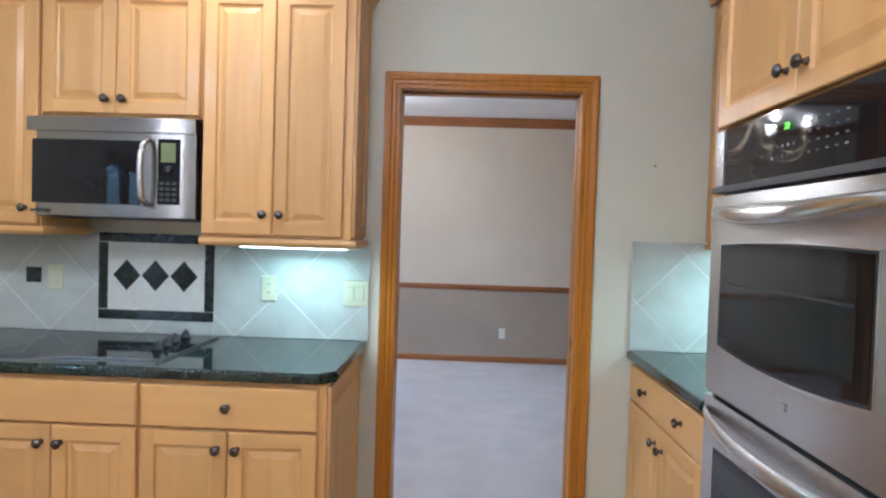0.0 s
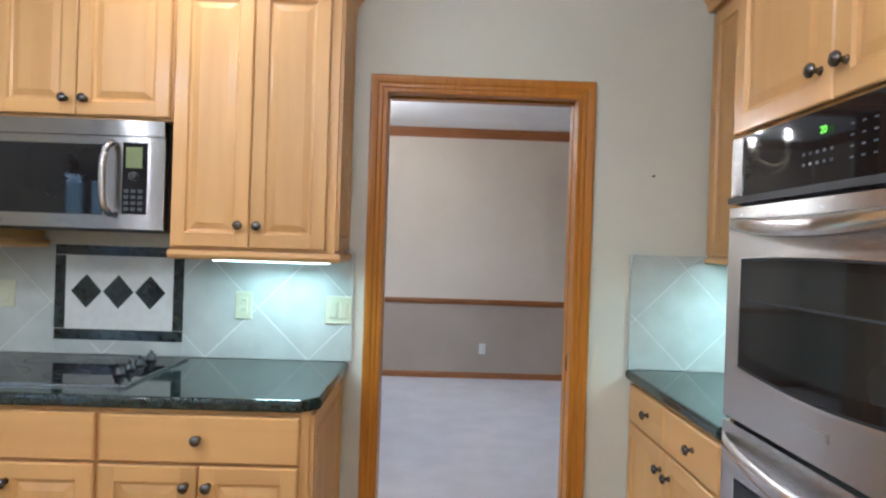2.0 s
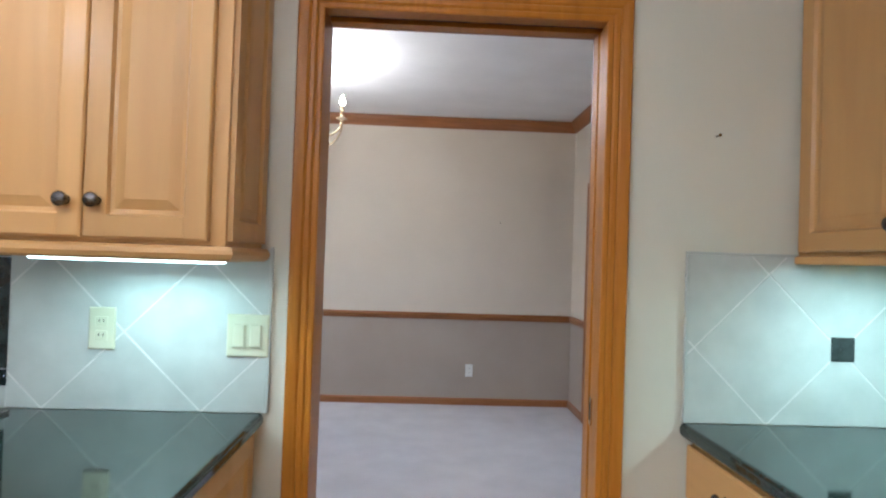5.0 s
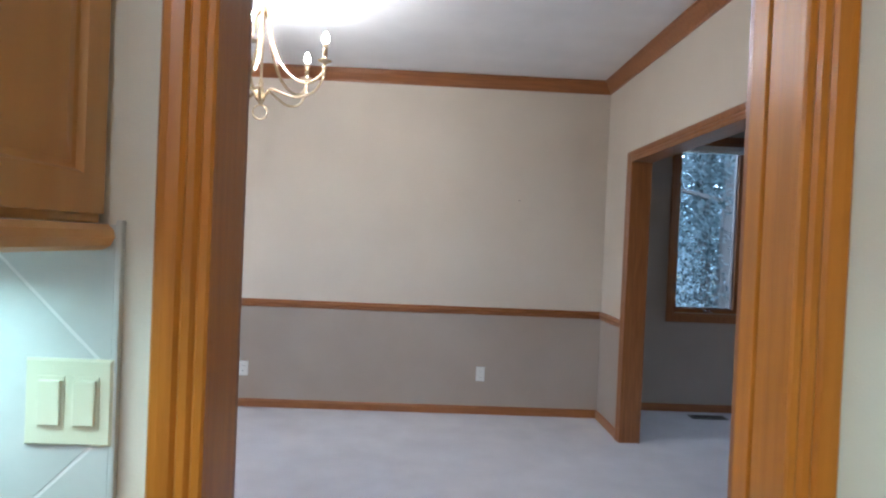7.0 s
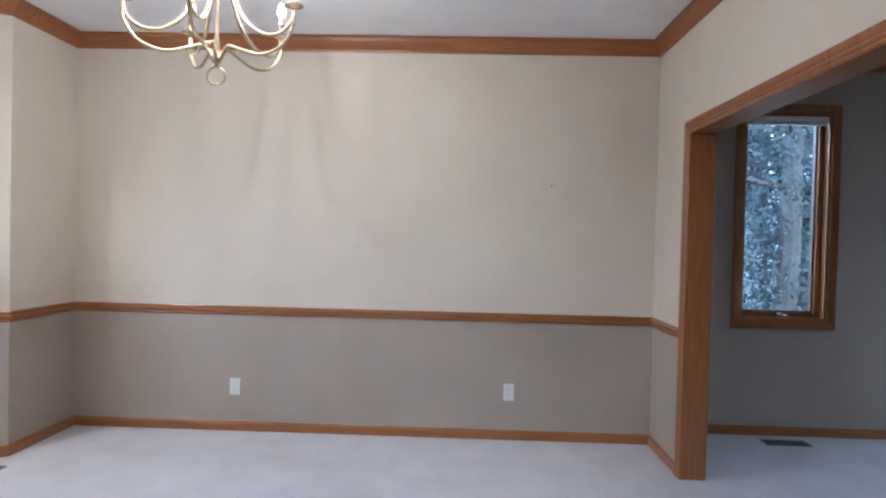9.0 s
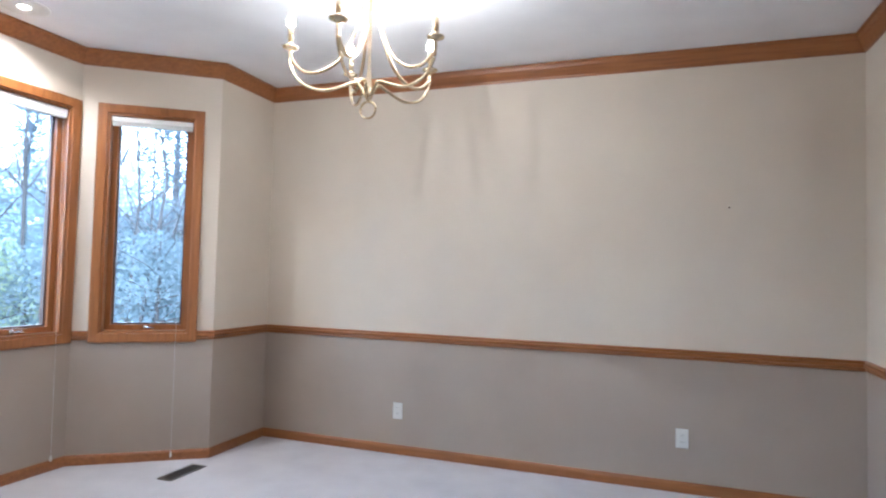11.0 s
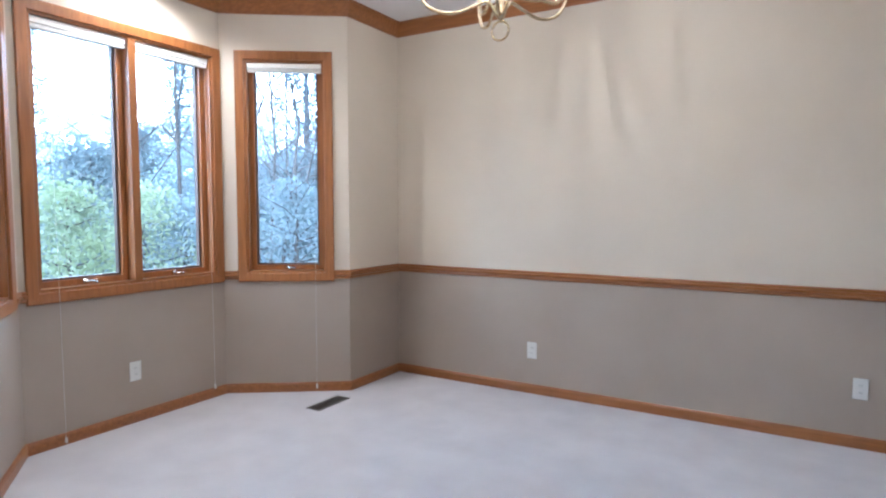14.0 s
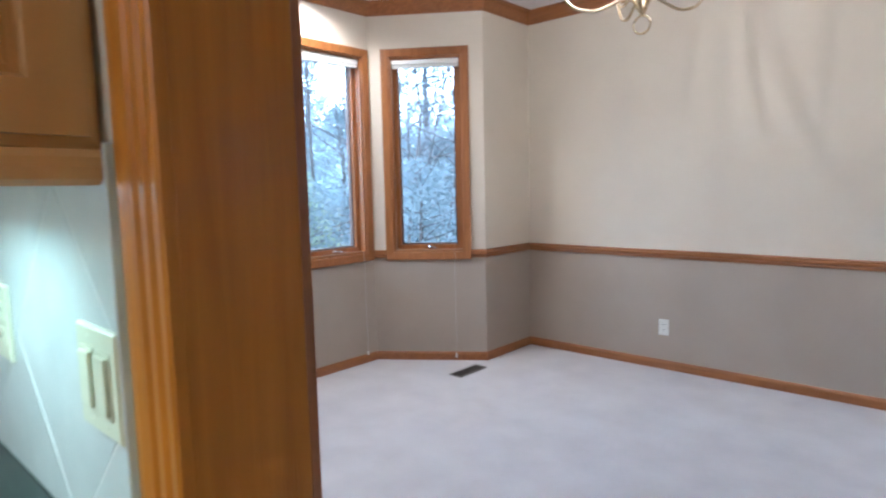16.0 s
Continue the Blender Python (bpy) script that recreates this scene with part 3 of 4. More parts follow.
for i in range(26):
    a = radians(50 + 135 * ((i * 0.618 + 0.3) % 1.0))
    d = rnd_t.uniform(8.5, 13)
    x, y = -1.5 + d * math.cos(a), 5.0 + d * math.sin(a)
    tree("shrub", x, y, rnd_t.uniform(0.9, 2.3), rnd_t.uniform(1.0, 1.5), SHRUB if a > 2.45 and i % 2 else LEAF, "low green shrub at the edge of the woods", 50 + i, clumps=340, low=0.03, size=0.13)



def bare_tree(x, y, height, seed, label):
    """A leafless tree that forks four times into fine twigs."""
    rnd = random.Random(seed)
    t = thing("bare_tree", label, "tree", (x, y, -0.5), rnd.uniform(0, 360), group="woods outside the windows")
    trunk, twigs = bmesh.new(), bmesh.new()

    def grow(p, d, length, r, level):
        bend = Vector((rnd.gauss(0, 1), rnd.gauss(0, 1), rnd.gauss(0, 0.5))) * 0.12 * length
        q = p + d * length
        tube([p, (p + q) / 2 + bend, q], [r, r * 0.75, r * 0.45], 5 if level < 2 else 3, trunk if level < 2 else twigs)
        if level == 4:
            return
        for k in range((9, 5, 4, 3)[level]):
            f = rnd.uniform(0.25, 1.0)
            side = Vector((rnd.gauss(0, 1), rnd.gauss(0, 1), rnd.gauss(0.25, 0.5))).normalized()
            grow(p + d * length * f + bend * (1 - abs(2 * f - 1)), (d * 0.55 + side).normalized(), length * rnd.uniform(0.32, 0.5), r * 0.45 * (1.1 - 0.5 * f), level + 1)

    grow(Vector((0, 0, 0)), Vector((0, 0, 1)), height, 0.005 * height + 0.008, 0)
    part("trunk", trunk, BARK, t)
    part("crown", twigs, TWIG, t)
    return t


BL = "bare grey woodland tree with a mesh of fine twigs"
for i in range(22):
    a, d = radians(122 + 21 * ((i * 0.618) % 1.0)), rnd_t.uniform(11, 22)
    bare_tree(0.5 + d * math.cos(a), 3.1 + d * math.sin(a), rnd_t.uniform(3.2, 6.5), 200 + i, BL)
for i in range(6):
    a, d = radians(143 + 20 * ((i * 0.618) % 1.0)), rnd_t.uniform(13, 24)
    bare_tree(0.5 + d * math.cos(a), 3.1 + d * math.sin(a), rnd_t.uniform(6, 9), 230 + i, BL)

# a stand of pines close behind the living room window, shade put into the needle colour
for i, (x, y) in enumerate(((5.3, 11.9), (6.2, 12.6), (7.1, 13.4), (6.0, 14.2), (8.0, 15.6), (9.2, 16.8), (7.4, 17.4))):
    tree("pine_tree", x, y, rnd_t.uniform(9, 13), rnd_t.uniform(1.6, 2.2), PINE_SHADED, TL, 90 + i, clumps=1900, low=0.03, size=0.14)

# glowing ring far beyond the trees, haze and sky light painted into its emission
bd = bpy.data.materials.new("glowing_painted_haze")
bd.use_nodes = True
bn, bl = bd.node_tree.nodes, bd.node_tree.links
b_out = bn["Principled BSDF"]
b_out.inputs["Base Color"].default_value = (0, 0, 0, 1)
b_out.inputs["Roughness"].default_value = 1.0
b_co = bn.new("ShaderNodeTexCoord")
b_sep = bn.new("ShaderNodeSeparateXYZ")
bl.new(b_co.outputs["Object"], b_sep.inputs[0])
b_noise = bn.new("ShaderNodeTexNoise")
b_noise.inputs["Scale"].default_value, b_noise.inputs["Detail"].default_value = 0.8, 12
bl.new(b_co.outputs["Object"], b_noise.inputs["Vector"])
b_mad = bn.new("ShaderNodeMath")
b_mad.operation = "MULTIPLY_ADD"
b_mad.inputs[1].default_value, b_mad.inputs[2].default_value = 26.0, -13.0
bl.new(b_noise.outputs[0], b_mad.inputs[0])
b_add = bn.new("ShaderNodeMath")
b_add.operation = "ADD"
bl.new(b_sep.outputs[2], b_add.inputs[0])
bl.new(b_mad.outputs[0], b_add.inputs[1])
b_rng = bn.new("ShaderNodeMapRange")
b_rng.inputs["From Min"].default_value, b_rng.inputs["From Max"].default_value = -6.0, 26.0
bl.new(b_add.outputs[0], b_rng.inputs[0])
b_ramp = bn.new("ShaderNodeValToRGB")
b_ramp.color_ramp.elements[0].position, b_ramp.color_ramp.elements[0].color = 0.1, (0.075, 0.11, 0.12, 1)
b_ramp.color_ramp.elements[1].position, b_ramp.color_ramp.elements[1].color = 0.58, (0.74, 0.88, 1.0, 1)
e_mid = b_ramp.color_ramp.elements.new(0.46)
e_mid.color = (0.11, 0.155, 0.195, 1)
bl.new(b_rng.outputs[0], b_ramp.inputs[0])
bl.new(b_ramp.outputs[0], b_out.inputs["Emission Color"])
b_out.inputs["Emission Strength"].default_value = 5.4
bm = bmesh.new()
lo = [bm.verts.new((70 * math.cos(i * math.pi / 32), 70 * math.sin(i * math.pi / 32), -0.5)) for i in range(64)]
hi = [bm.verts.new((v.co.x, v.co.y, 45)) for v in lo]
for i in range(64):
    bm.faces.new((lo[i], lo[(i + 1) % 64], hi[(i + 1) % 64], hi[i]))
tagged(part("backdrop", bm, bd), "glowing backdrop with sky light and haze painted over distant woods", "backdrop", kind="structure")


# ---------------------------------------------------------------- kitchen cabinets
def panel_face(x0, x1, z0, z1, y, loops):
    """A board whose front is worked in nested rectangles: (inset, how far out of y towards -y)."""
    bm = bmesh.new()
    rings = []
    for d, o in loops:
        rings.append([bm.verts.new(p) for p in ((x0 + d, y - o, z0 + d), (x1 - d, y - o, z0 + d), (x1 - d, y - o, z1 - d), (x0 + d, y - o, z1 - d))])
    for a, b in zip(rings, rings[1:]):
        for i in range(4):
            bm.faces.new((a[i], a[(i + 1) % 4], b[(i + 1) % 4], b[i]))
    bm.faces.new(rings[0]), bm.faces.new(rings[-1])
    return bm


RAISED = [(0, 0), (0, 0.016), (0.004, 0.020), (0.052, 0.020), (0.057, 0.011), (0.066, 0.009), (0.090, 0.0165)]
FLAT = [(0, 0), (0, 0.015), (0.005, 0.020)]
SIDE = [(0, 0), (0, 0.012), (0.05, 0.012), (0.055, 0.004), (0.062, 0.003), (0.085, 0.010)]


def knob(x, y, z, parent):
    """A turned dark knob that stands out of a door towards -y."""
    return part("knob", lathe([(0.011, 0), (0.0085, 0.003), (0.006, 0.012), (0.009, 0.017), (0.0165, 0.021), (0.0175, 0.026), (0.014, 0.031), (0.005, 0.034)], 16, None, (x, y, z), "-y"),
                KNOB, parent, "dark pewter knob", True)


def cabinet(name, label, x0, x1, y0, y1, z0, z1, fronts, side=None, place=None):
    """A cabinet box facing -y with door and drawer fronts: (kind, x0, x1, z0, z1, knob x, knob z)."""
    cab = thing(name, label, "cabinet", place[:3] if place else (0, 0, 0), place[3] if place else 0)
    bx("body", (x0, x1, y0, y1, z0, z1), MAPLE, cab, 0.002)
    for kind, a, b, c0, c1, kx, kz in fronts:
        nm = "drawer_front" if kind == "drawer" else "door"
        f = part(nm, panel_face(a, b, c0, c1, y0 - 0.001, FLAT if kind == "drawer" else RAISED), MAPLE_X if kind == "drawer" else MAPLE, cab)
        if kind == "door":
            for r0, r1 in ((c0 + 0.005, c0 + 0.0515), (c1 - 0.0515, c1 - 0.005)):
                bx("rail", (a + 0.0525, b - 0.0525, y0 - 0.0222, y0 - 0.015, r0, r1), MAPLE_X, f, 0.0006)
        if kx is not None:
            knob(kx, y0 - 0.021, kz, f)
    if side:
        s = part("end_panel", panel_face(-y1 + 0.012, -y0 - 0.012, z0 + 0.012, z1 - 0.012, 0, SIDE), MAPLE, cab)
        s.matrix_basis = Matrix(((0, -1, 0, side), (-1, 0, 0, 0), (0, 0, 1, 0), (0, 0, 0, 1)))
    return cab


def edge_moulding(name, x0, x1, y0, y1, z, parent, right=True, left=False):
    """Rounded light rail under the front and the ends of a wall cabinet."""
    prof = [(-0.012, 0.0), (0.016, 0.0), (0.024, -0.008), (0.026, -0.018), (0.020, -0.029), (0.010, -0.035), (-0.012, -0.035)]
    path = [(x0, y0), (x1, y0)]
    path = [(x1, y1)] + path[::-1] if right else path[::-1]
    if left:
        path = path + [(x0, y1)]
    # room on the left of a line that runs to -x along the front
    return part(name, sweep([(o, z + h) for o, h in prof], path), MAPLE_X, parent)


BF, BB = 2.37, KY - 0.002        # base cabinet face and back
UF = 2.685                       # wall cabinet face
DZ = (0.705, 0.855)              # drawer fronts
base_1 = cabinet("base_cabinet", "honey maple base cabinet with a drawer above two doors", -0.828, -0.165, BF, BB, 0.10, 0.872,
                 [("drawer", -0.822, -0.195, *DZ, -0.512, 0.783), ("door", -0.822, -0.512, 0.115, 0.695, -0.545, 0.635), ("door", -0.508, -0.195, 0.115, 0.695, -0.475, 0.635)], -0.165)
base_2 = cabinet("base_cabinet", "honey maple base cabinet under the cooktop", -1.45, -0.831, BF, BB, 0.10, 0.872,
                 [("drawer", -1.444, -0.837, *DZ, None, 0), ("door", -1.444, -1.144, 0.115, 0.695, -1.177, 0.635), ("door", -1.140, -0.837, 0.115, 0.695, -1.107, 0.635)])
base_3 = cabinet("base_cabinet", "honey maple base cabinet with a drawer above two doors", -2.22, -1.453, BF, BB, 0.10, 0.872,
                 [("drawer", -2.214, -1.459, *DZ, -1.84, 0.783), ("door", -2.214, -1.844, 0.115, 0.695, -1.88, 0.635), ("door", -1.840, -1.459, 0.115, 0.695, -1.81, 0.635)])
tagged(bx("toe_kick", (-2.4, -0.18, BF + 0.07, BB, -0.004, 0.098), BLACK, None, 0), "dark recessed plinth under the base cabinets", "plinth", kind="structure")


def counter(name, label, pts, edge=0.018):
    """A stone slab with a rounded front edge on a plan outline."""
    bm = bmesh.new()
    lo, hi = COUNTER - 0.040, COUNTER
    vs = [bm.verts.new((x, y, lo)) for x, y in pts]
    f = bm.faces.new(vs)
    r = bmesh.ops.extrude_face_region(bm, geom=[f])
    for v in r["geom"]:
        if isinstance(v, bmesh.types.BMVert):
            v.co.z = hi
    bmesh.ops.bevel(bm, geom=[e for e in bm.edges if abs(e.verts[0].co.z - e.verts[1].co.z) < 1e-6], offset=0.011, segments=4, profile=0.5, affect="EDGES")
    ob = part(name, bm, GRANITE)
    return tagged(ob, label, "countertop")


worktop = counter("countertop", "polished dark green granite counter with a rounded edge", [(-2.42, 2.335), (-0.19, 2.335), (-0.135, 2.39), (-0.135, KY - 0.002), (-2.42, KY - 0.002)])
bx("front_edge", (-2.42, -0.192, 2.332, 2.345, COUNTER - 0.030, COUNTER - 0.010), GRANITE, worktop, 0.003)
bx("side_edge", (-0.145, -0.132, 2.392, KY - 0.002, COUNTER - 0.030, COUNTER - 0.010), GRANITE, worktop, 0.003)

# cooktop
ck = thing("cooktop", "black glass electric cooktop set in the granite", "cooktop", (0, 0, COUNTER))
bx("glass_top", (-1.46, -0.79, 2.44, 2.93, 0.001, 0.009), BLACK_GLASS, ck, 0.003)
part("metal_rim", ring_frame(-1.465, -0.785, -0.0085, -0.001, 2.435, 2.935, 0.012), STEEL_X, ck).matrix_basis = Matrix(((1, 0, 0, 0), (0, 0, 1, 0), (0, -1, 0, 0), (0, 0, 0, 1)))
for i, y in enumerate((2.585, 2.665, 2.745, 2.85)):
    k = part("control_knob", lathe([(0.021, 0), (0.021, 0.008), (0.017, 0.012), (0.015, 0.026), (0.012, 0.029)], 18, None, (-0.885 - 0.004 * i, y, 0.0085)), BLACK, ck, "", True)
    part("grip", box(bmesh.new(), -0.0045, 0.0045, -0.018, 0.018, 0.0, 0.012, 0.002), BLACK, k).matrix_basis = pose(-0.885 - 0.004 * i, y, 0.0365, 0, 0, 35)
for x, y, r in ((-1.30, 2.58, 0.09), (-1.28, 2.80, 0.07), (-1.06, 2.57, 0.07), (-1.05, 2.80, 0.09)):
    bm = bmesh.new()
    bmesh.ops.create_circle(bm, cap_ends=False, segments=40, radius=r)
    ed = bm.edges[:]
    q = bmesh.ops.extrude_edge_only(bm, edges=ed)
    for v in q["geom"]:
        if isinstance(v, bmesh.types.BMVert):
            v.co *= (r - 0.003) / r
    part("burner_ring", bm, GREY_INK, ck).location = (x, y, 0.0096)

# wall cabinets
TOP = 2.48
up_1 = cabinet("wall_cabinet", "tall honey maple wall cabinet with two raised-panel doors", -0.765, -0.155, UF, KY - 0.002, 1.375, TOP,
               [("door", -0.758, -0.472, 1.385, 2.355, -0.505, 1.468), ("door", -0.468, -0.190, 1.385, 2.355, -0.437, 1.468)], -0.155)
edge_moulding("light_rail", -0.765, -0.155, UF, KY - 0.003, 1.374, up_1, True)
up_2 = cabinet("wall_cabinet", "honey maple wall cabinet above the microwave", -1.425, -0.768, UF, KY - 0.002, 1.845, TOP,
               [("door", -1.419, -1.118, 1.855, 2.355, -1.152, 1.912), ("door", -1.114, -0.774, 1.855, 2.355, -1.080, 1.912)])
up_3 = cabinet("wall_cabinet", "tall honey maple wall cabinet with a raised-panel door", -2.06, -1.428, UF, KY - 0.002, 1.395, TOP,
               [("door", -2.054, -1.747, 1.405, 2.355, -1.78, 1.468), ("door", -1.743, -1.434, 1.405, 2.355, -1.48, 1.468)])
edge_moulding("light_rail", -2.06, -1.428, UF, KY - 0.003, 1.394, up_3, True)
CAB_CROWN = [(0, 2.385), (0.012, 2.385), (0.016, 2.41), (0.036, 2.445), (0.052, 2.47), (0.060, 2.485), (0, 2.485)]
tagged(part("cabinet_crown_trim", sweep(CAB_CROWN, [(-0.155, KY), (-0.155, UF - 0.02), (-2.06, UF - 0.02)]), MAPLE_X), "maple crown moulding on top of the wall cabinets", "trim", kind="structure")

# under-cabinet lamp
ul = thing("under_cabinet_light", "slim fluorescent light under the maple wall cabinet", "light", (-0.405, 2.765, 1.372))
bx("housing", (-0.225, 0.225, -0.05, 0.05, -0.026, 0.0), PLASTIC_W, ul, 0.003)
bx("diffuser", (-0.215, 0.215, -0.046, 0.046, -0.039, -0.0265), TUBE, ul, 0.004, "glowing cool white diffuser")
lamp("under_cabinet_lamp", "AREA", (-0.385, 2.85, 1.325), 0.75, (0.74, 1.0, 0.87), 0.26, (-12, 0, 0), None, 0.06)

# microwave
mw = thing("microwave", "stainless over-the-range microwave with a dark glass door", "microwave", (0, 0, 0))
MX0, MX1, MZ0, MZ1, MY = -1.474, -0.785, 1.437, 1.840, 2.640
bx("body", (MX0 + 0.004, MX1 - 0.004, MY + 0.03, KY - 0.003, MZ0, MZ1), BLACK, mw, 0.003)
bm = bmesh.new()
# gently bowed steel front
n = 14
front = [(MX0 + (MX1 - MX0) * i / n, MY + 0.030 - 0.012 * (1 - (2 * i / n - 1) ** 2) ** 0.6) for i in range(n + 1)]
lo = [bm.verts.new((x, y, MZ0 + 0.004)) for x, y in front] + [bm.verts.new((MX1, MY + 0.055, MZ0 + 0.004)), bm.verts.new((MX0, MY + 0.055, MZ0 + 0.004))]
f = bm.faces.new(lo)
q = bmesh.ops.extrude_face_region(bm, geom=[f])
for v in q["geom"]:
    if isinstance(v, bmesh.types.BMVert):
        v.co.z = MZ1
part("front", bm, STEEL_X, mw)


def bowed(x):
    i = (x - MX0) / (MX1 - MX0)
    return MY + 0.030 - 0.012 * max(0.0, 1 - (2 * i - 1) ** 2) ** 0.6


def bowed_panel(name, x0, x1, z0, z1, mat, parent, thick=0.003, label="", n=10):
    bm = bmesh.new()
    xs = [x0 + (x1 - x0) * i / n for i in range(n + 1)]
    vs = [[bm.verts.new((x, bowed(x) - o, z)) for x in xs] for o, z in ((-0.004, z0), (thick, z0), (thick, z1), (-0.004, z1))]
    for k in range(4):
        for i in range(n):
            bm.faces.new((vs[k][i], vs[k][i + 1], vs[(k + 1) % 4][i + 1], vs[(k + 1) % 4][i]))
    bm.faces.new([r[0] for r in vs]), bm.faces.new([r[-1] for r in vs])
    return part(name, bm, mat, parent, label)


bowed_panel("top_band", MX0, MX1, MZ1 - 0.058, MZ1 - 0.002, STEEL_X, mw, 0.010)
bowed_panel("door_glass", MX0 + 0.022, MX0 + 0.470, MZ0 + 0.055, MZ1 - 0.092, BLACK_GLASS, mw, 0.004, "dark glass window")
bowed_panel("control_panel", MX1 - 0.148, MX1 - 0.062, MZ0 + 0.060, MZ1 - 0.082, BLACK_GLASS, mw, 0.004, "dark control panel")
bowed_panel("display", MX1 - 0.136, MX1 - 0.078, MZ1 - 0.175, MZ1 - 0.098, LCD, mw, 0.006, "pale green display")
part("dial", lathe([(0.017, 0), (0.016, 0.010), (0.012, 0.014)], 18, None, (MX1 - 0.107, bowed(MX1 - 0.107) - 0.003, MZ1 - 0.205), "-y"), BLACK, mw, "", True)
for r in range(4):
    for k in range(3):
        x = MX1 - 0.132 + 0.025 * k
        bx("button", (x - 0.008, x + 0.008, bowed(x) - 0.007, bowed(x) - 0.003, MZ0 + 0.072 + 0.022 * r, MZ0 + 0.084 + 0.022 * r), GREY_INK, mw, 0)
hp = curve_points([(MX1 - 0.180, MY + 0.004, MZ1 - 0.085), (MX1 - 0.187, MY - 0.032, MZ1 - 0.12), (MX1 - 0.190, MY - 0.042, (MZ0 + MZ1) / 2), (MX1 - 0.187, MY - 0.032, MZ0 + 0.09), (MX1 - 0.180, MY + 0.004, MZ0 + 0.055)], 6)
part("handle", tube(hp, 0.012, 10), STEEL, mw, "curved steel handle", True)
bx("maker_plate", (MX0 + 0.03, MX0 + 0.09, MY + 0.004, MY + 0.012, MZ0 + 0.018, MZ0 + 0.028), GREY_INK, mw, 0)
bx("underside_grille", (MX0 + 0.03, MX1 - 0.03, MY + 0.10, KY - 0.06, MZ0 - 0.006, MZ0 - 0.001), BLACK, mw, 0.001)

# ---------------------------------------------------------------- right-hand run, built facing -y and turned to face -x
# local x runs along -y of the room; local y runs along +x of the room
RF = 1.09                        # face of the base cabinets


def turned(y_at=KY):
    """Pose in which local x = y_at - room y, local y = room x."""
    return (0, y_at, 0, -90)


cabinet("base_cabinet", "honey maple base cabinet with two drawers above two doors", 0.004, 0.82, RF, KX1 - 0.002, 0.10, 0.872,
        [("drawer", 0.012, 0.385, *DZ, 0.235, 0.783), ("drawer", 0.392, 0.81, *DZ, 0.632, 0.783), ("door", 0.012, 0.405, 0.115, 0.695, 0.375, 0.625), ("door", 0.410, 0.81, 0.115, 0.695, 0.455, 0.62)],
        place=turned())
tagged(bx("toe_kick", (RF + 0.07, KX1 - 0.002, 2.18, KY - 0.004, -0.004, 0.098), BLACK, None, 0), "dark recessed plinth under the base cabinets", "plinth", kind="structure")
worktop_r = counter("countertop", "polished dark green granite counter beside the ovens", [(1.055, 2.174), (KX1 - 0.002, 2.174), (KX1 - 0.002, KY - 0.002), (1.055, KY - 0.002)])
bx("front_edge", (1.052, 1.065, 2.176, KY - 0.002, COUNTER - 0.030, COUNTER - 0.010), GRANITE, worktop_r, 0.003)
up_r = cabinet("wall_cabinet", "tall honey maple wall cabinet beside the ovens", 0.004, 0.82, 1.39, KX1 - 0.002, 1.405, 2.55,
               [("door", 0.030, 0.425, 1.415, 2.43, 0.392, 1.475), ("door", 0.430, 0.812, 1.415, 2.43, 0.465, 1.475)], place=turned())
bx("light_rail", (0.004, 0.82, 1.375, 1.40, 1.380, 1.404), MAPLE_X, up_r, 0.005)
ul2 = thing("under_cabinet_light", "round puck light under the maple wall cabinet", "light", (1.55, 2.62, 1.403))
part("housing", lathe([(0.036, 0), (0.036, -0.014), (0.031, -0.019)], 24), PLASTIC_W, ul2, "", True)
part("diffuser", lathe([(0.029, -0.0192), (0.028, -0.024), (0.018, -0.027)], 24), TUBE, ul2, "glowing cool white lens", True)
lamp("under_cabinet_lamp", "AREA", (1.54, 2.66, 1.370), 1.7, (0.74, 1.0, 0.87), 0.10)

# oven tower
TF = 1.085
tw = thing("oven_cabinet", "tall honey maple cabinet built round a double oven", "cabinet", (0, 2.168, 0), -90)
W = 0.857
bx("side", (0.0, 0.018, TF, KX1 - 0.002, 0.0, 2.55), MAPLE, tw, 0.002)
bx("side", (W - 0.018, W, TF, KX1 - 0.002, 0.0, 2.55), MAPLE, tw, 0.002)
bx("top_box", (0.018, W - 0.018, TF, KX1 - 0.002, 1.752, 2.55), MAPLE, tw, 0.002)
bx("bottom_box", (0.018, W - 0.018, TF, KX1 - 0.002, 0.0, 0.36), MAPLE, tw, 0.002)
for a, b, kx in ((0.004, W / 2 - 0.002, W / 2 - 0.042), (W / 2 + 0.002, W - 0.004, W / 2 + 0.042)):
    d = part("door", panel_face(a, b, 1.762, 2.43, TF - 0.001, RAISED), MAPLE, tw)
    knob(kx, TF - 0.021, 1.835, d)
part("drawer_front", panel_face(0.004, W - 0.004, 0.115, 0.345, TF - 0.001, FLAT), MAPLE_X, tw)
tagged(part("cabinet_crown_trim", sweep([(o, z + 0.07) for o, z in CAB_CROWN], [(1.39 - 0.02, KY), (1.39 - 0.02, 2.172), (TF - 0.02, 2.172), (TF - 0.02, 1.35)][::-1]), MAPLE), "maple crown moulding on the oven cabinet", "trim", kind="structure")

ov = thing("double_oven", "stainless double wall oven with black control panel", "oven", (0, 2.140, 0), -90)
OW, OF = 0.802, 1.050
bx("body", (0.004, OW - 0.004, OF + 0.03, KX1 - 0.06, 0.37, 1.748), BLACK, ov, 0.002)


def bow_face(x, depth=0.0):
    return OF + 0.006 + depth - depth * max(0.0, 1 - (2 * x / OW - 1) ** 2) ** 0.55


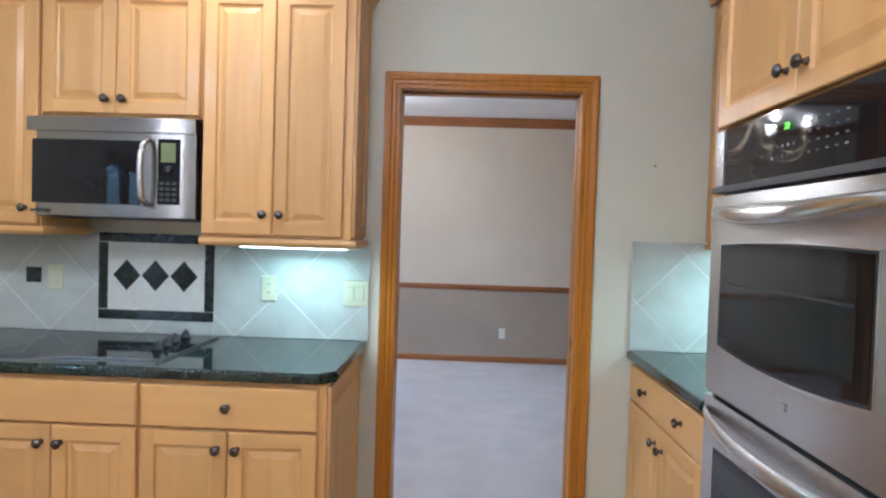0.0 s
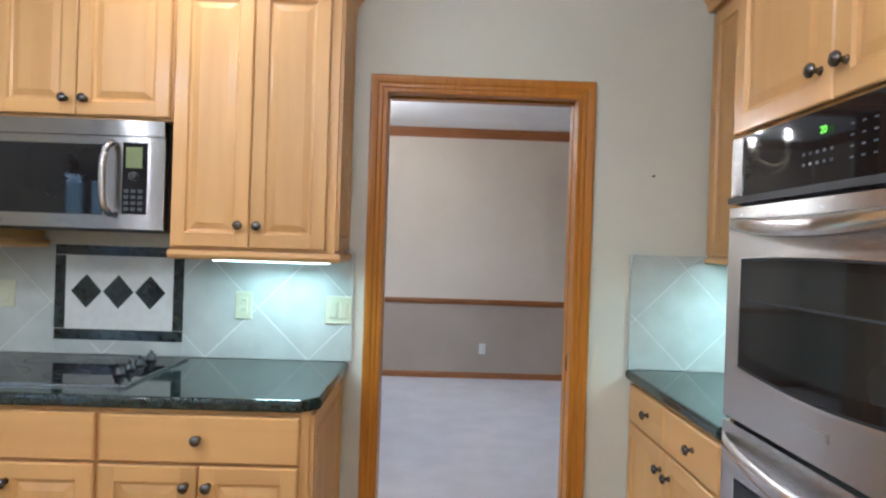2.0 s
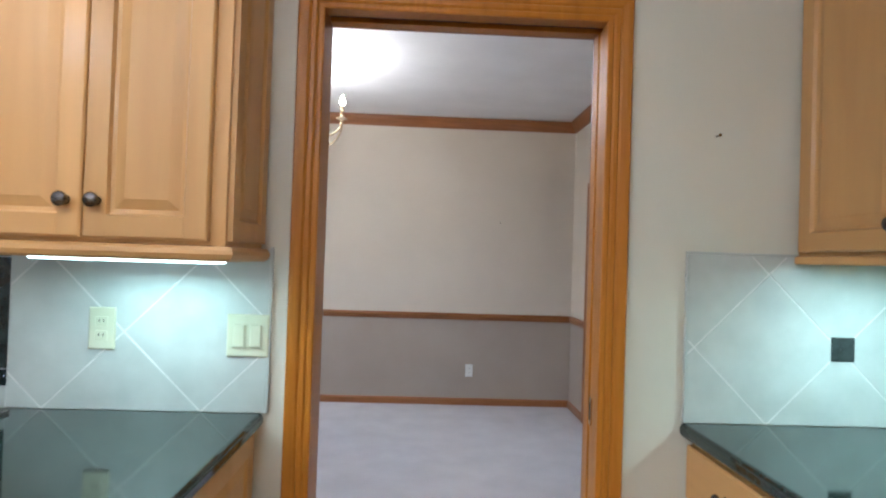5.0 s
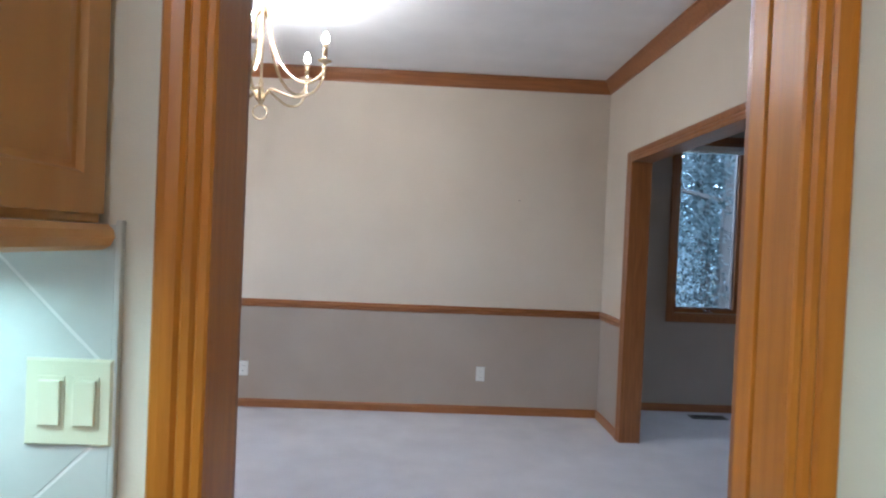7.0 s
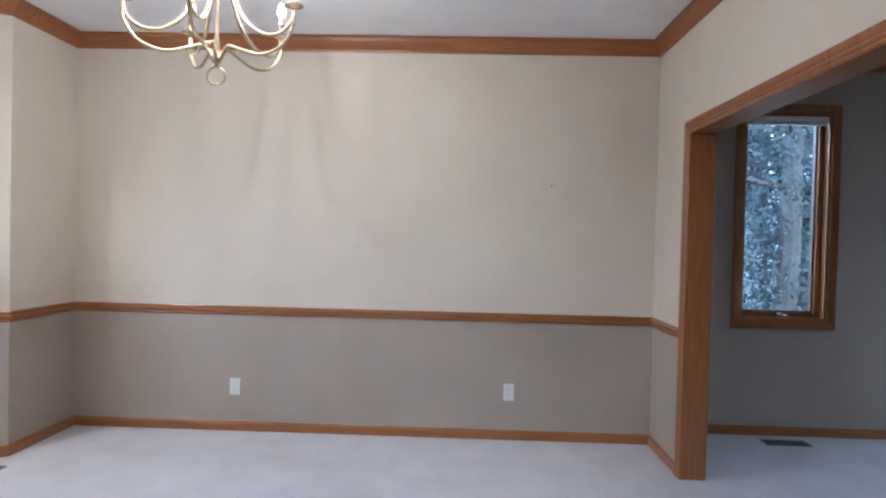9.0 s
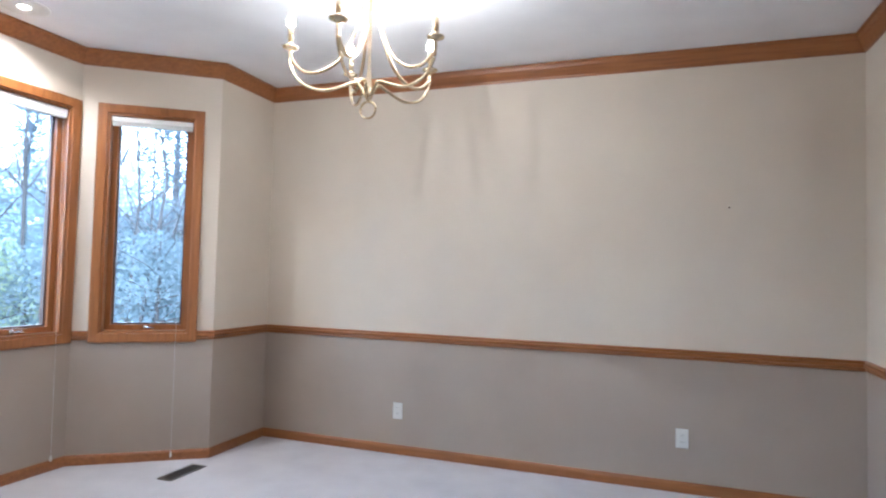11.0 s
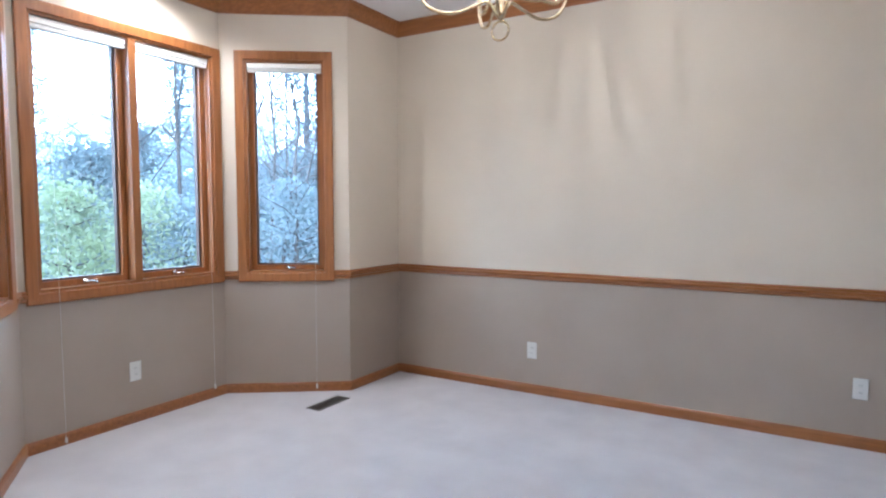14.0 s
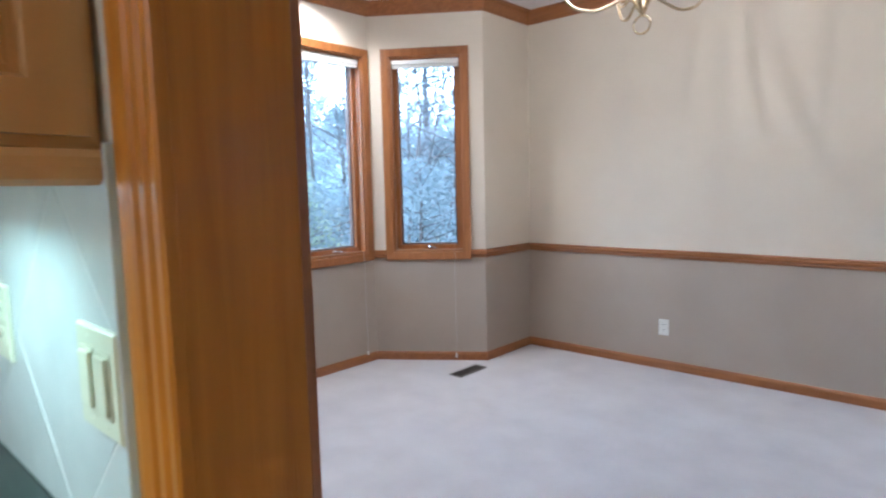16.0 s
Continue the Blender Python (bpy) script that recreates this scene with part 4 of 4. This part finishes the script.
def bow_slab(name, x0, x1, z0, z1, mat, parent, proud, label="", n=18, dip=0.0):
    """A slab that follows the bow of the oven's front; dip lowers its lower edge in the middle."""
    bm = bmesh.new()
    xs = [x0 + (x1 - x0) * i / n for i in range(n + 1)]
    sag = [dip * (1 - (2 * i / n - 1) ** 2) for i in range(n + 1)]
    rows = [[bm.verts.new((x, bow_face(x) - o, z + (-s if low else s * 0.35))) for x, s in zip(xs, sag)] for o, z, low in ((-0.03, z0, True), (proud, z0, True), (proud, z1, False), (-0.03, z1, False))]
    for k in range(4):
        for i in range(n):
            bm.faces.new((rows[k][i], rows[k][i + 1], rows[(k + 1) % 4][i + 1], rows[(k + 1) % 4][i]))
    bm.faces.new([r[0] for r in rows]), bm.faces.new([r[-1] for r in rows])
    bmesh.ops.bevel(bm, geom=[e for e in bm.edges if e.is_boundary is False and e.calc_face_angle(0) > 0.8], offset=0.003, segments=2, affect="EDGES")
    return part(name, bm, mat, parent, label)


def oven_handle(z_mid, n=28, m=12):
    """A broad flattened bar that grows out of the door's sides and bows forward."""
    bm, rings = bmesh.new(), []
    for i in range(n + 1):
        u = i / n
        x = 0.006 + (OW - 0.012) * u
        rise = math.sin(math.pi * u) ** 0.6 if 0 < i < n else 0.0
        y = bow_face(x) - 0.002 - 0.056 * rise
        h, d = 0.010 + 0.014 * rise, 0.006 + 0.005 * rise
        z = z_mid + 0.008 - 0.022 * math.sin(math.pi * u)
        rings.append([bm.verts.new((x, y + d * math.cos(k * 2 * math.pi / m), z + h * math.sin(k * 2 * math.pi / m))) for k in range(m)])
    for a, b in zip(rings, rings[1:]):
        for k in range(m):
            bm.faces.new((a[k], a[(k + 1) % m], b[(k + 1) % m], b[k]))
    bm.faces.new(rings[0]), bm.faces.new(rings[-1])
    bmesh.ops.recalc_face_normals(bm, faces=bm.faces)
    return bm


ctl = bow_slab("control_panel", 0.0, OW, 1.580, 1.744, BLACK_GLASS, ov, 0.0, "glossy black control panel")
bow_slab("end_cap", 0.0, 0.055, 1.582, 1.742, STEEL_X, ctl, 0.003, "steel end of the control panel")
bow_slab("end_cap", OW - 0.055, OW, 1.582, 1.742, STEEL_X, ctl, 0.003, "steel end of the control panel")
bow_slab("vent_lip", 0.0, OW, 1.560, 1.578, BLACK, ov, 0.012)
for zc0, zc1 in ((0.968, 1.550), (0.376, 0.954)):
    dr = bow_slab("oven_door", 0.0, OW, zc0, zc1, STEEL, ov, 0.006, "brushed steel oven door")
    bow_slab("window", 0.080, OW - 0.080, zc0 + 0.155, zc1 - 0.148, OVEN_GLASS, dr, 0.009, "dark glass oven window", dip=0.022)
    bow_slab("window_bevel", 0.066, OW - 0.066, zc0 + 0.139, zc1 - 0.138, STEEL_BRIGHT, dr, 0.0068, "bright steel edge round the window", dip=0.022)
    bow_slab("inner_pane", 0.125, OW - 0.125, zc0 + 0.185, zc1 - 0.165, INNER_GLASS, dr, 0.0096, "paler inner pane", dip=0.014)
    # dark strip on the glass, drawn in place of a reflected line
    for reflected_line in (0.62,):
        zr = zc0 + 0.185 + reflected_line * (zc1 - zc0 - 0.35)
        bow_slab("reflected_line", 0.130, OW - 0.130, zr, zr + 0.006, SLOT, dr, 0.0099, n=4)
    bow_slab("window_trim", 0.074, OW - 0.074, zc0 + 0.147, zc1 - 0.142, BLACK, dr, 0.0075, dip=0.022)
    zh = zc1 - 0.052
    part("handle", oven_handle(zh), STEEL, dr, "wide bowed steel handle", True)
    if zc0 > 0.9:
        bow_slab("maker_plate", OW / 2 - 0.045, OW / 2 + 0.045, zc0 + 0.058, zc0 + 0.078, STEEL, dr, 0.010, n=4)
for r in range(4):
    for k in range(5):
        x, z = 0.475 + 0.033 * k, 1.622 + 0.023 * r
        bow_slab("touch_key", x, x + 0.011, z, z + 0.004, GREY_INK, ctl, 0.0006, n=2)


for r in range(2):
    for k in range(5):
        x, z = 0.318 + 0.024 * k, 1.625 + 0.024 * r
        bow_slab("touch_key", x, x + 0.010, z, z + 0.007, GREY_INK, ctl, 0.0006, n=2)


def text(words, size, mat, parent, m, name="lettering"):
    cu = bpy.data.curves.new(name, "FONT")
    cu.body, cu.size, cu.extrude, cu.align_x, cu.align_y = words, size, 0.0003, "CENTER", "CENTER"
    tmp = bpy.data.objects.new("tmp", cu)
    me = bpy.data.meshes.new_from_object(tmp)
    bpy.data.objects.remove(tmp)
    me.materials.clear()
    me.materials.append(mat)
    ob = new(name, me)
    ob.parent = parent
    ob.matrix_basis = m
    return ob


text("20", 0.023, DIGITS, ctl, pose(0.40, OF - 0.0015, 1.695, 90, 0, 0), "clock_digits")

# ---------------------------------------------------------------- backsplash tiles on the diagonal
def clip(poly, axis, value, keep_less):
    out = []
    for i, p in enumerate(poly):
        q = poly[(i + 1) % len(poly)]
        a, b = (p[axis] <= value) == keep_less, (q[axis] <= value) == keep_less
        if a:
            out.append(p)
        if a != b:
            t = (value - p[axis]) / (q[axis] - p[axis])
            out.append((p[0] + (q[0] - p[0]) * t, p[1] + (q[1] - p[1]) * t))
    return out


def clip_to(poly, x0, x1, z0, z1):
    for axis, value, less in ((0, x0, False), (0, x1, True), (1, z0, False), (1, z1, True)):
        poly = clip(poly, axis, value, less) if poly else poly
    return poly


def tile_piece(poly, y, thick, mat, parent, name="tile"):
    """One tile with a chamfered rim, its face towards -y."""
    cx, cz = sum(p[0] for p in poly) / len(poly), sum(p[1] for p in poly) / len(poly)
    area = abs(sum(p[0] * q[1] - q[0] * p[1] for p, q in zip(poly, poly[1:] + poly[:1]))) / 2
    if area < 0.00003:
        return None
    bm = bmesh.new()
    rings = []
    for k, o in ((0.0, 0.0), (0.0, thick - 0.0015), (0.0018, thick)):
        r = []
        for x, z in poly:
            d = math.hypot(x - cx, z - cz) or 1
            r.append(bm.verts.new((x - (x - cx) / d * k, y - o, z - (z - cz) / d * k)))
        rings.append(r)
    n = len(poly)
    for a, b in zip(rings, rings[1:]):
        for i in range(n):
            bm.faces.new((a[i], a[(i + 1) % n], b[(i + 1) % n], b[i]))
    bm.faces.new(rings[-1])
    return part(name, bm, mat, parent)


def diamond(cx, cz, h, v=None):
    v = v or h
    return [(cx, cz - v), (cx + h, cz), (cx, cz + v), (cx - h, cz)]


GAP = 0.0026
HALF = 0.2165


def backsplash(name, label, x0, x1, z0, z1, first_x, holes=()):
    """Diagonal tiles whose lowest points stand on z0 at first_x plus whole steps; holes are (x0, x1, z0, z1)."""
    th = thing(name, label, "backsplash", kind="structure")
    bx("grout_bed", (x0, x1, -0.0092, -0.0005, z0, z1), GROUT, th, 0)
    cuts = [(x0, x1, z0, z1)]
    for hx0, hx1, hz0, hz1 in holes:
        nxt = []
        for a, b, c0, c1 in cuts:
            if hx1 <= a or hx0 >= b:
                nxt.append((a, b, c0, c1))
                continue
            nxt += [(a, hx0, c0, c1), (hx1, b, c0, c1), (max(a, hx0), min(b, hx1), c0, hz0), (max(a, hx0), min(b, hx1), hz1, c1)]
        cuts = [q for q in nxt if q[1] - q[0] > 0.004 and q[3] - q[2] > 0.004]
    k = int((x0 - first_x) / HALF) - 3
    while first_x + k * HALF < x1 + HALF:
        for row in range(-1, 3):
            cx, cz = first_x + k * HALF, z0 + HALF * (row + (k + 1) % 2)
            if row % 2:
                continue
            for q in cuts:
                poly = clip_to(diamond(cx, cz, HALF - GAP), *q)
                if len(poly) > 2:
                    tile_piece(poly, -0.0045, 0.0055, TILE, th)
        k += 1
    return th


bs_l = backsplash("backsplash", "ivory tiles laid on the diagonal with pale grout", -2.40, -0.128, COUNTER + 0.001, 1.374, -0.305,
                  [(-1.374, -0.834, 0.974, 1.374)])
bs_l.location = (0, KY, 0)
bx("edge_trim", (-0.1275, -0.119, -0.013, -0.0005, COUNTER + 0.001, 1.380), TILE, bs_l, 0.002)
tile_piece([(-1.713, 1.132), (-1.642, 1.132), (-1.642, 1.203), (-1.713, 1.203)], -0.001, 0.0125, TILE_BLACK, bs_l, "accent_tile")
# framed panel of black border and three black diamonds
for a, b, c0, c1 in ((-1.373, -0.835, 0.975, 1.020), (-1.373, -0.835, 1.331, 1.373), (-1.373, -1.330, 1.022, 1.329), (-0.878, -0.835, 1.022, 1.329)):
    tile_piece([(a, c0), (b, c0), (b, c1), (a, c1)], -0.001, 0.011, TILE_BLACK, bs_l, "border_tile")
bx("panel_grout", (-1.330, -0.878, -0.0084, -0.0007, 1.020, 1.331), GROUT, bs_l, 0)
P = (-1.3285, -0.8795, 1.0225, 1.3285)
STEP_X, STEP_Z = 0.0667, 0.0745
for k in range(-4, 5):
    for r in range(-3, 4):
        if (k + r) % 2:
            continue
        cx, cz = -1.109 + k * STEP_X, 1.180 + r * STEP_Z
        black = r == 0 and k in (-2, 0, 2)
        poly = clip_to(diamond(cx, cz, STEP_X - 0.0015, STEP_Z - 0.0015), *P)
        if len(poly) > 2:
            tile_piece(poly, -0.0045, 0.0045 + (0.001 if black else 0), TILE_BLACK if black else TILE, bs_l, "diamond_tile" if black else "tile")

bs_r = backsplash("backsplash", "ivory tiles laid on the diagonal above the corner counter", 1.066, KX1 - 0.002, COUNTER + 0.001, 1.40, 1.302)
bs_r.location = (0, KY, 0)
bx("edge_trim", (1.058, 1.0655, -0.013, -0.0005, COUNTER + 0.001, 1.400), TILE, bs_r, 0.002)
bx("edge_trim", (1.058, KX1 - 0.34, -0.013, -0.0005, 1.4005, 1.408), TILE, bs_r, 0.002)
tile_piece([(1.489, 1.102), (1.558, 1.102), (1.558, 1.173), (1.489, 1.173)], -0.001, 0.0125, TILE_BLACK, bs_r, "accent_tile")
bs_s = backsplash("backsplash", "ivory tiles laid on the diagonal on the side wall", 0.012, 0.81, COUNTER + 0.001, 1.40, 0.215)
bs_s.matrix_world = pose(KX1, KY, 0, 0, 0, -90)


# ---------------------------------------------------------------- switches and outlets
def plate(name, label, place, turn, w, h, rockers=0, holes=0, mat=None):
    t = thing(name, label, "outlet" if holes else "switch", place, turn)
    mat = mat or PLASTIC_W
    part("plate", panel_face(-w / 2, w / 2, -h / 2, h / 2, -0.0005, [(0, 0), (0, 0.0025), (0.003, 0.0055)]), mat, t)
    for k in range(rockers):
        x = (k - (rockers - 1) / 2) * 0.046
        bx("rocker_frame", (x - 0.0185, x + 0.0185, -0.0072, -0.0055, -0.036, 0.036), mat, t, 0.0005)
        r = bx("rocker", (x - 0.015, x + 0.015, -0.012, -0.0072, -0.031, 0.031), mat, t, 0.002)
    for k in range(holes):
        z = 0.0195 if k == 0 else -0.0195
        f = bx("socket_face", (-0.0165, 0.0165, -0.0082, -0.0055, z - 0.0135, z + 0.0135), mat, t, 0.002)
        for x in (-0.006, 0.006):
            bx("slot", (x - 0.0011, x + 0.0011, -0.0087, -0.0080, z - 0.003, z + 0.006), SLOT, f, 0)
    for z in (0.046, -0.046) if rockers else (0.0,):
        for k in range(max(rockers, 1)):
            x = (k - (max(rockers, 1) - 1) / 2) * 0.046
            part("screw", lathe([(0.003, 0), (0.0028, 0.0009)], 8, None, (x, -0.0056, z), "-y"), mat, t)
    return t


plate("light_switch", "ivory double rocker switch on the tiles", (-0.181, KY - 0.0102, 1.131), 0, 0.116, 0.118, rockers=2, mat=IVORY)
plate("wall_outlet", "ivory outlet on the tiles under the cabinet", (-0.580, KY - 0.0105, 1.141), 0, 0.072, 0.116, holes=2, mat=IVORY)
plate("light_switch", "ivory single switch on the tiles beside the cooktop", (-1.572, KY - 0.0105, 1.160), 0, 0.072, 0.116, rockers=1, mat=IVORY)
plate("wall_outlet", "white outlet on the dark taupe wall", (-1.099, FAR, 0.302), 0, 0.070, 0.114, holes=2)
plate("wall_outlet", "white outlet on the dark taupe wall", (0.778, FAR, 0.322), 0, 0.070, 0.114, holes=2)
plate("wall_outlet", "white outlet on the dark taupe wall under the window", (BAY, 5.150, 0.310), 90, 0.070, 0.114, holes=2)
nail = tagged(part("nail", lathe([(0.0025, 0), (0.0025, 0.022), (0.005, 0.023), (0.005, 0.0245)], 8, None, (1.14, KY, 1.744), "-y"), KNOB), "small dark nail stuck in the cream wall", "nail")
nail_2 = tagged(part("nail", lathe([(0.0025, 0), (0.0025, 0.02), (0.005, 0.021), (0.005, 0.0225)], 8, None, (1.03, FAR, 1.72), "-y"), KNOB), "small dark nail stuck in the taupe wall", "nail")


def floor_vent(place, turn, label):
    t = thing("floor_vent", label, "vent", place, turn)
    part("frame", ring_frame(-0.15, 0.15, -0.005, 0.0, -0.055, 0.055, 0.014), VENT_M, t).matrix_basis = Matrix(((1, 0, 0, 0), (0, 0, 1, 0), (0, -1, 0, 0), (0, 0, 0, 1)))
    bx("backing", (-0.137, 0.137, -0.042, 0.042, 0.0005, 0.0012), SLOT, t, 0)
    for k in range(22):
        x = -0.130 + k * 0.0124
        bx("slat", (x - 0.0016, x + 0.0016, -0.041, 0.041, 0.0013, 0.0045), VENT_M, t, 0)
    return t


floor_vent((-2.165, 6.005, 0), 90, "brown metal floor vent in the carpet below the bay window")
floor_vent((2.70, 7.02, 0), 0, "dark metal floor vent in the living room carpet")

# ---------------------------------------------------------------- chandelier
CHX, CHY, DROP = -0.606, 5.34, -0.038
ch = thing("chandelier", "polished brass chandelier with curved arms and lit candle bulbs", "chandelier", (CHX, CHY, 0))
part("canopy", lathe([(0.062, CEIL - 0.001), (0.060, CEIL - 0.012), (0.03, CEIL - 0.03), (0.012, CEIL - 0.045)], 24), BRASS, ch, "", True)
part("stem", lathe([(r, z + DROP if z < 2.61 else z) for r, z in ((0.006, CEIL - 0.04), (0.006, 2.62), (0.016, 2.60), (0.020, 2.575), (0.010, 2.55), (0.007, 2.50), (0.007, 2.22), (0.012, 2.20),
                    (0.014, 2.16), (0.020, 2.125), (0.024, 2.115), (0.016, 2.10), (0.008, 2.09), (0.005, 2.083))], 20), BRASS, ch, "", True)
ring_pts = [(0.038 * math.cos(k * math.pi / 12), 0, 2.047 + DROP + 0.038 * math.sin(k * math.pi / 12)) for k in range(25)]
part("finial_ring", tube(ring_pts, 0.0055, 8), BRASS, ch, "", True)
for i in range(5):
    a = radians(60 + 72 * i)
    ca, sa = math.cos(a), math.sin(a)

    def arc(pairs):
        return curve_points([(r * ca, r * sa, z + DROP) for r, z in pairs], 6)

    arm = part("arm", tube(arc([(0.016, 2.112), (0.035, 2.150), (0.060, 2.168), (0.11, 2.150), (0.20, 2.125), (0.29, 2.150), (0.340, 2.215), (0.350, 2.265), (0.350, 2.30)]), 0.0076, 8), BRASS, ch, "", True)
    part("upper_arm", tube(arc([(0.012, 2.590), (0.035, 2.54), (0.060, 2.42), (0.12, 2.285), (0.20, 2.215), (0.28, 2.205), (0.335, 2.245), (0.349, 2.29)]), 0.0086, 8), BRASS, ch, "", True)
    bulb_at = (0.350 * ca, 0.350 * sa, DROP)
    part("drip_cup", lathe([(0.006, 2.292), (0.014, 2.300), (0.036, 2.309), (0.038, 2.314), (0.016, 2.316), (0.014, 2.330)], 16, None, bulb_at), BRASS, arm, "", True)
    part("candle_sleeve", lathe([(0.0125, 2.318), (0.0125, 2.400), (0.009, 2.405)], 14, None, bulb_at), BRASS, arm, "", True)
    part("bulb", lathe([(0.009, 2.405), (0.016, 2.413), (0.0185, 2.426), (0.014, 2.443), (0.006, 2.458), (0.001, 2.464)], 14, None, bulb_at), BULB, arm, "lit candle bulb", True)
    lamp("candle_lamp", "POINT", (CHX + 0.350 * ca, CHY + 0.350 * sa, 2.474 + DROP), (1.4, 1.4, 2.3, 9.0, 2.3)[i], WARM, 0.005)


# ---------------------------------------------------------------- recessed ceiling lamps
def can_light(x, y, energy, label, colour=WARM, angle=110):
    t = thing("ceiling_light", label, "ceiling light", (x, y, CEIL), group="recessed ceiling lights")
    part("trim_ring", lathe([(0.082, -0.001), (0.122, -0.001), (0.125, -0.004), (0.118, -0.009), (0.084, -0.006)], 32), PLASTIC_W, t, "", True)
    part("lamp_face", lathe([(0.081, -0.0015), (0.080, -0.004), (0.03, -0.006)], 32), CAN_GLOW, t, "glowing lamp face", True)
    lamp("can_lamp", "SPOT", (x, y, CEIL - 0.03), energy, colour, 0.06, (0, 0, 0), angle)
    return t


can_light(-2.66, 5.22, 26, "lit recessed ceiling light in the bay", WARM, 150)


can_light(-0.62, 2.36, 6.5, "lit recessed ceiling light above the kitchen counter", (1.0, 0.935, 0.85), 150)


# unseen ceiling domes, added as fill light for the kitchen
def fill_dome(x, y, energy):
    t = thing("ceiling_light", "unseen opal glass dome added to light the kitchen", "ceiling light", (x, y, CEIL), group="kitchen ceiling domes")
    part("base_ring", lathe([(0.165, -0.001), (0.170, -0.004), (0.168, -0.022), (0.155, -0.026)], 36), PLASTIC_W, t, "", True)
    part("glass_dome", lathe([(0.152, -0.0265), (0.146, -0.050), (0.115, -0.078), (0.06, -0.093), (0.015, -0.097)], 36), DOME, t, "glowing opal glass of the added dome", True)
    lamp("fill_dome_lamp", "POINT", (x, y, CEIL - 0.23), energy, (1.0, 0.935, 0.85), 0.12)


for x, y, energy in ((-1.6, 0.75, 13), (-0.05, 0.85, 11), (-0.6, -1.2, 15)):
    fill_dome(x, y, energy)
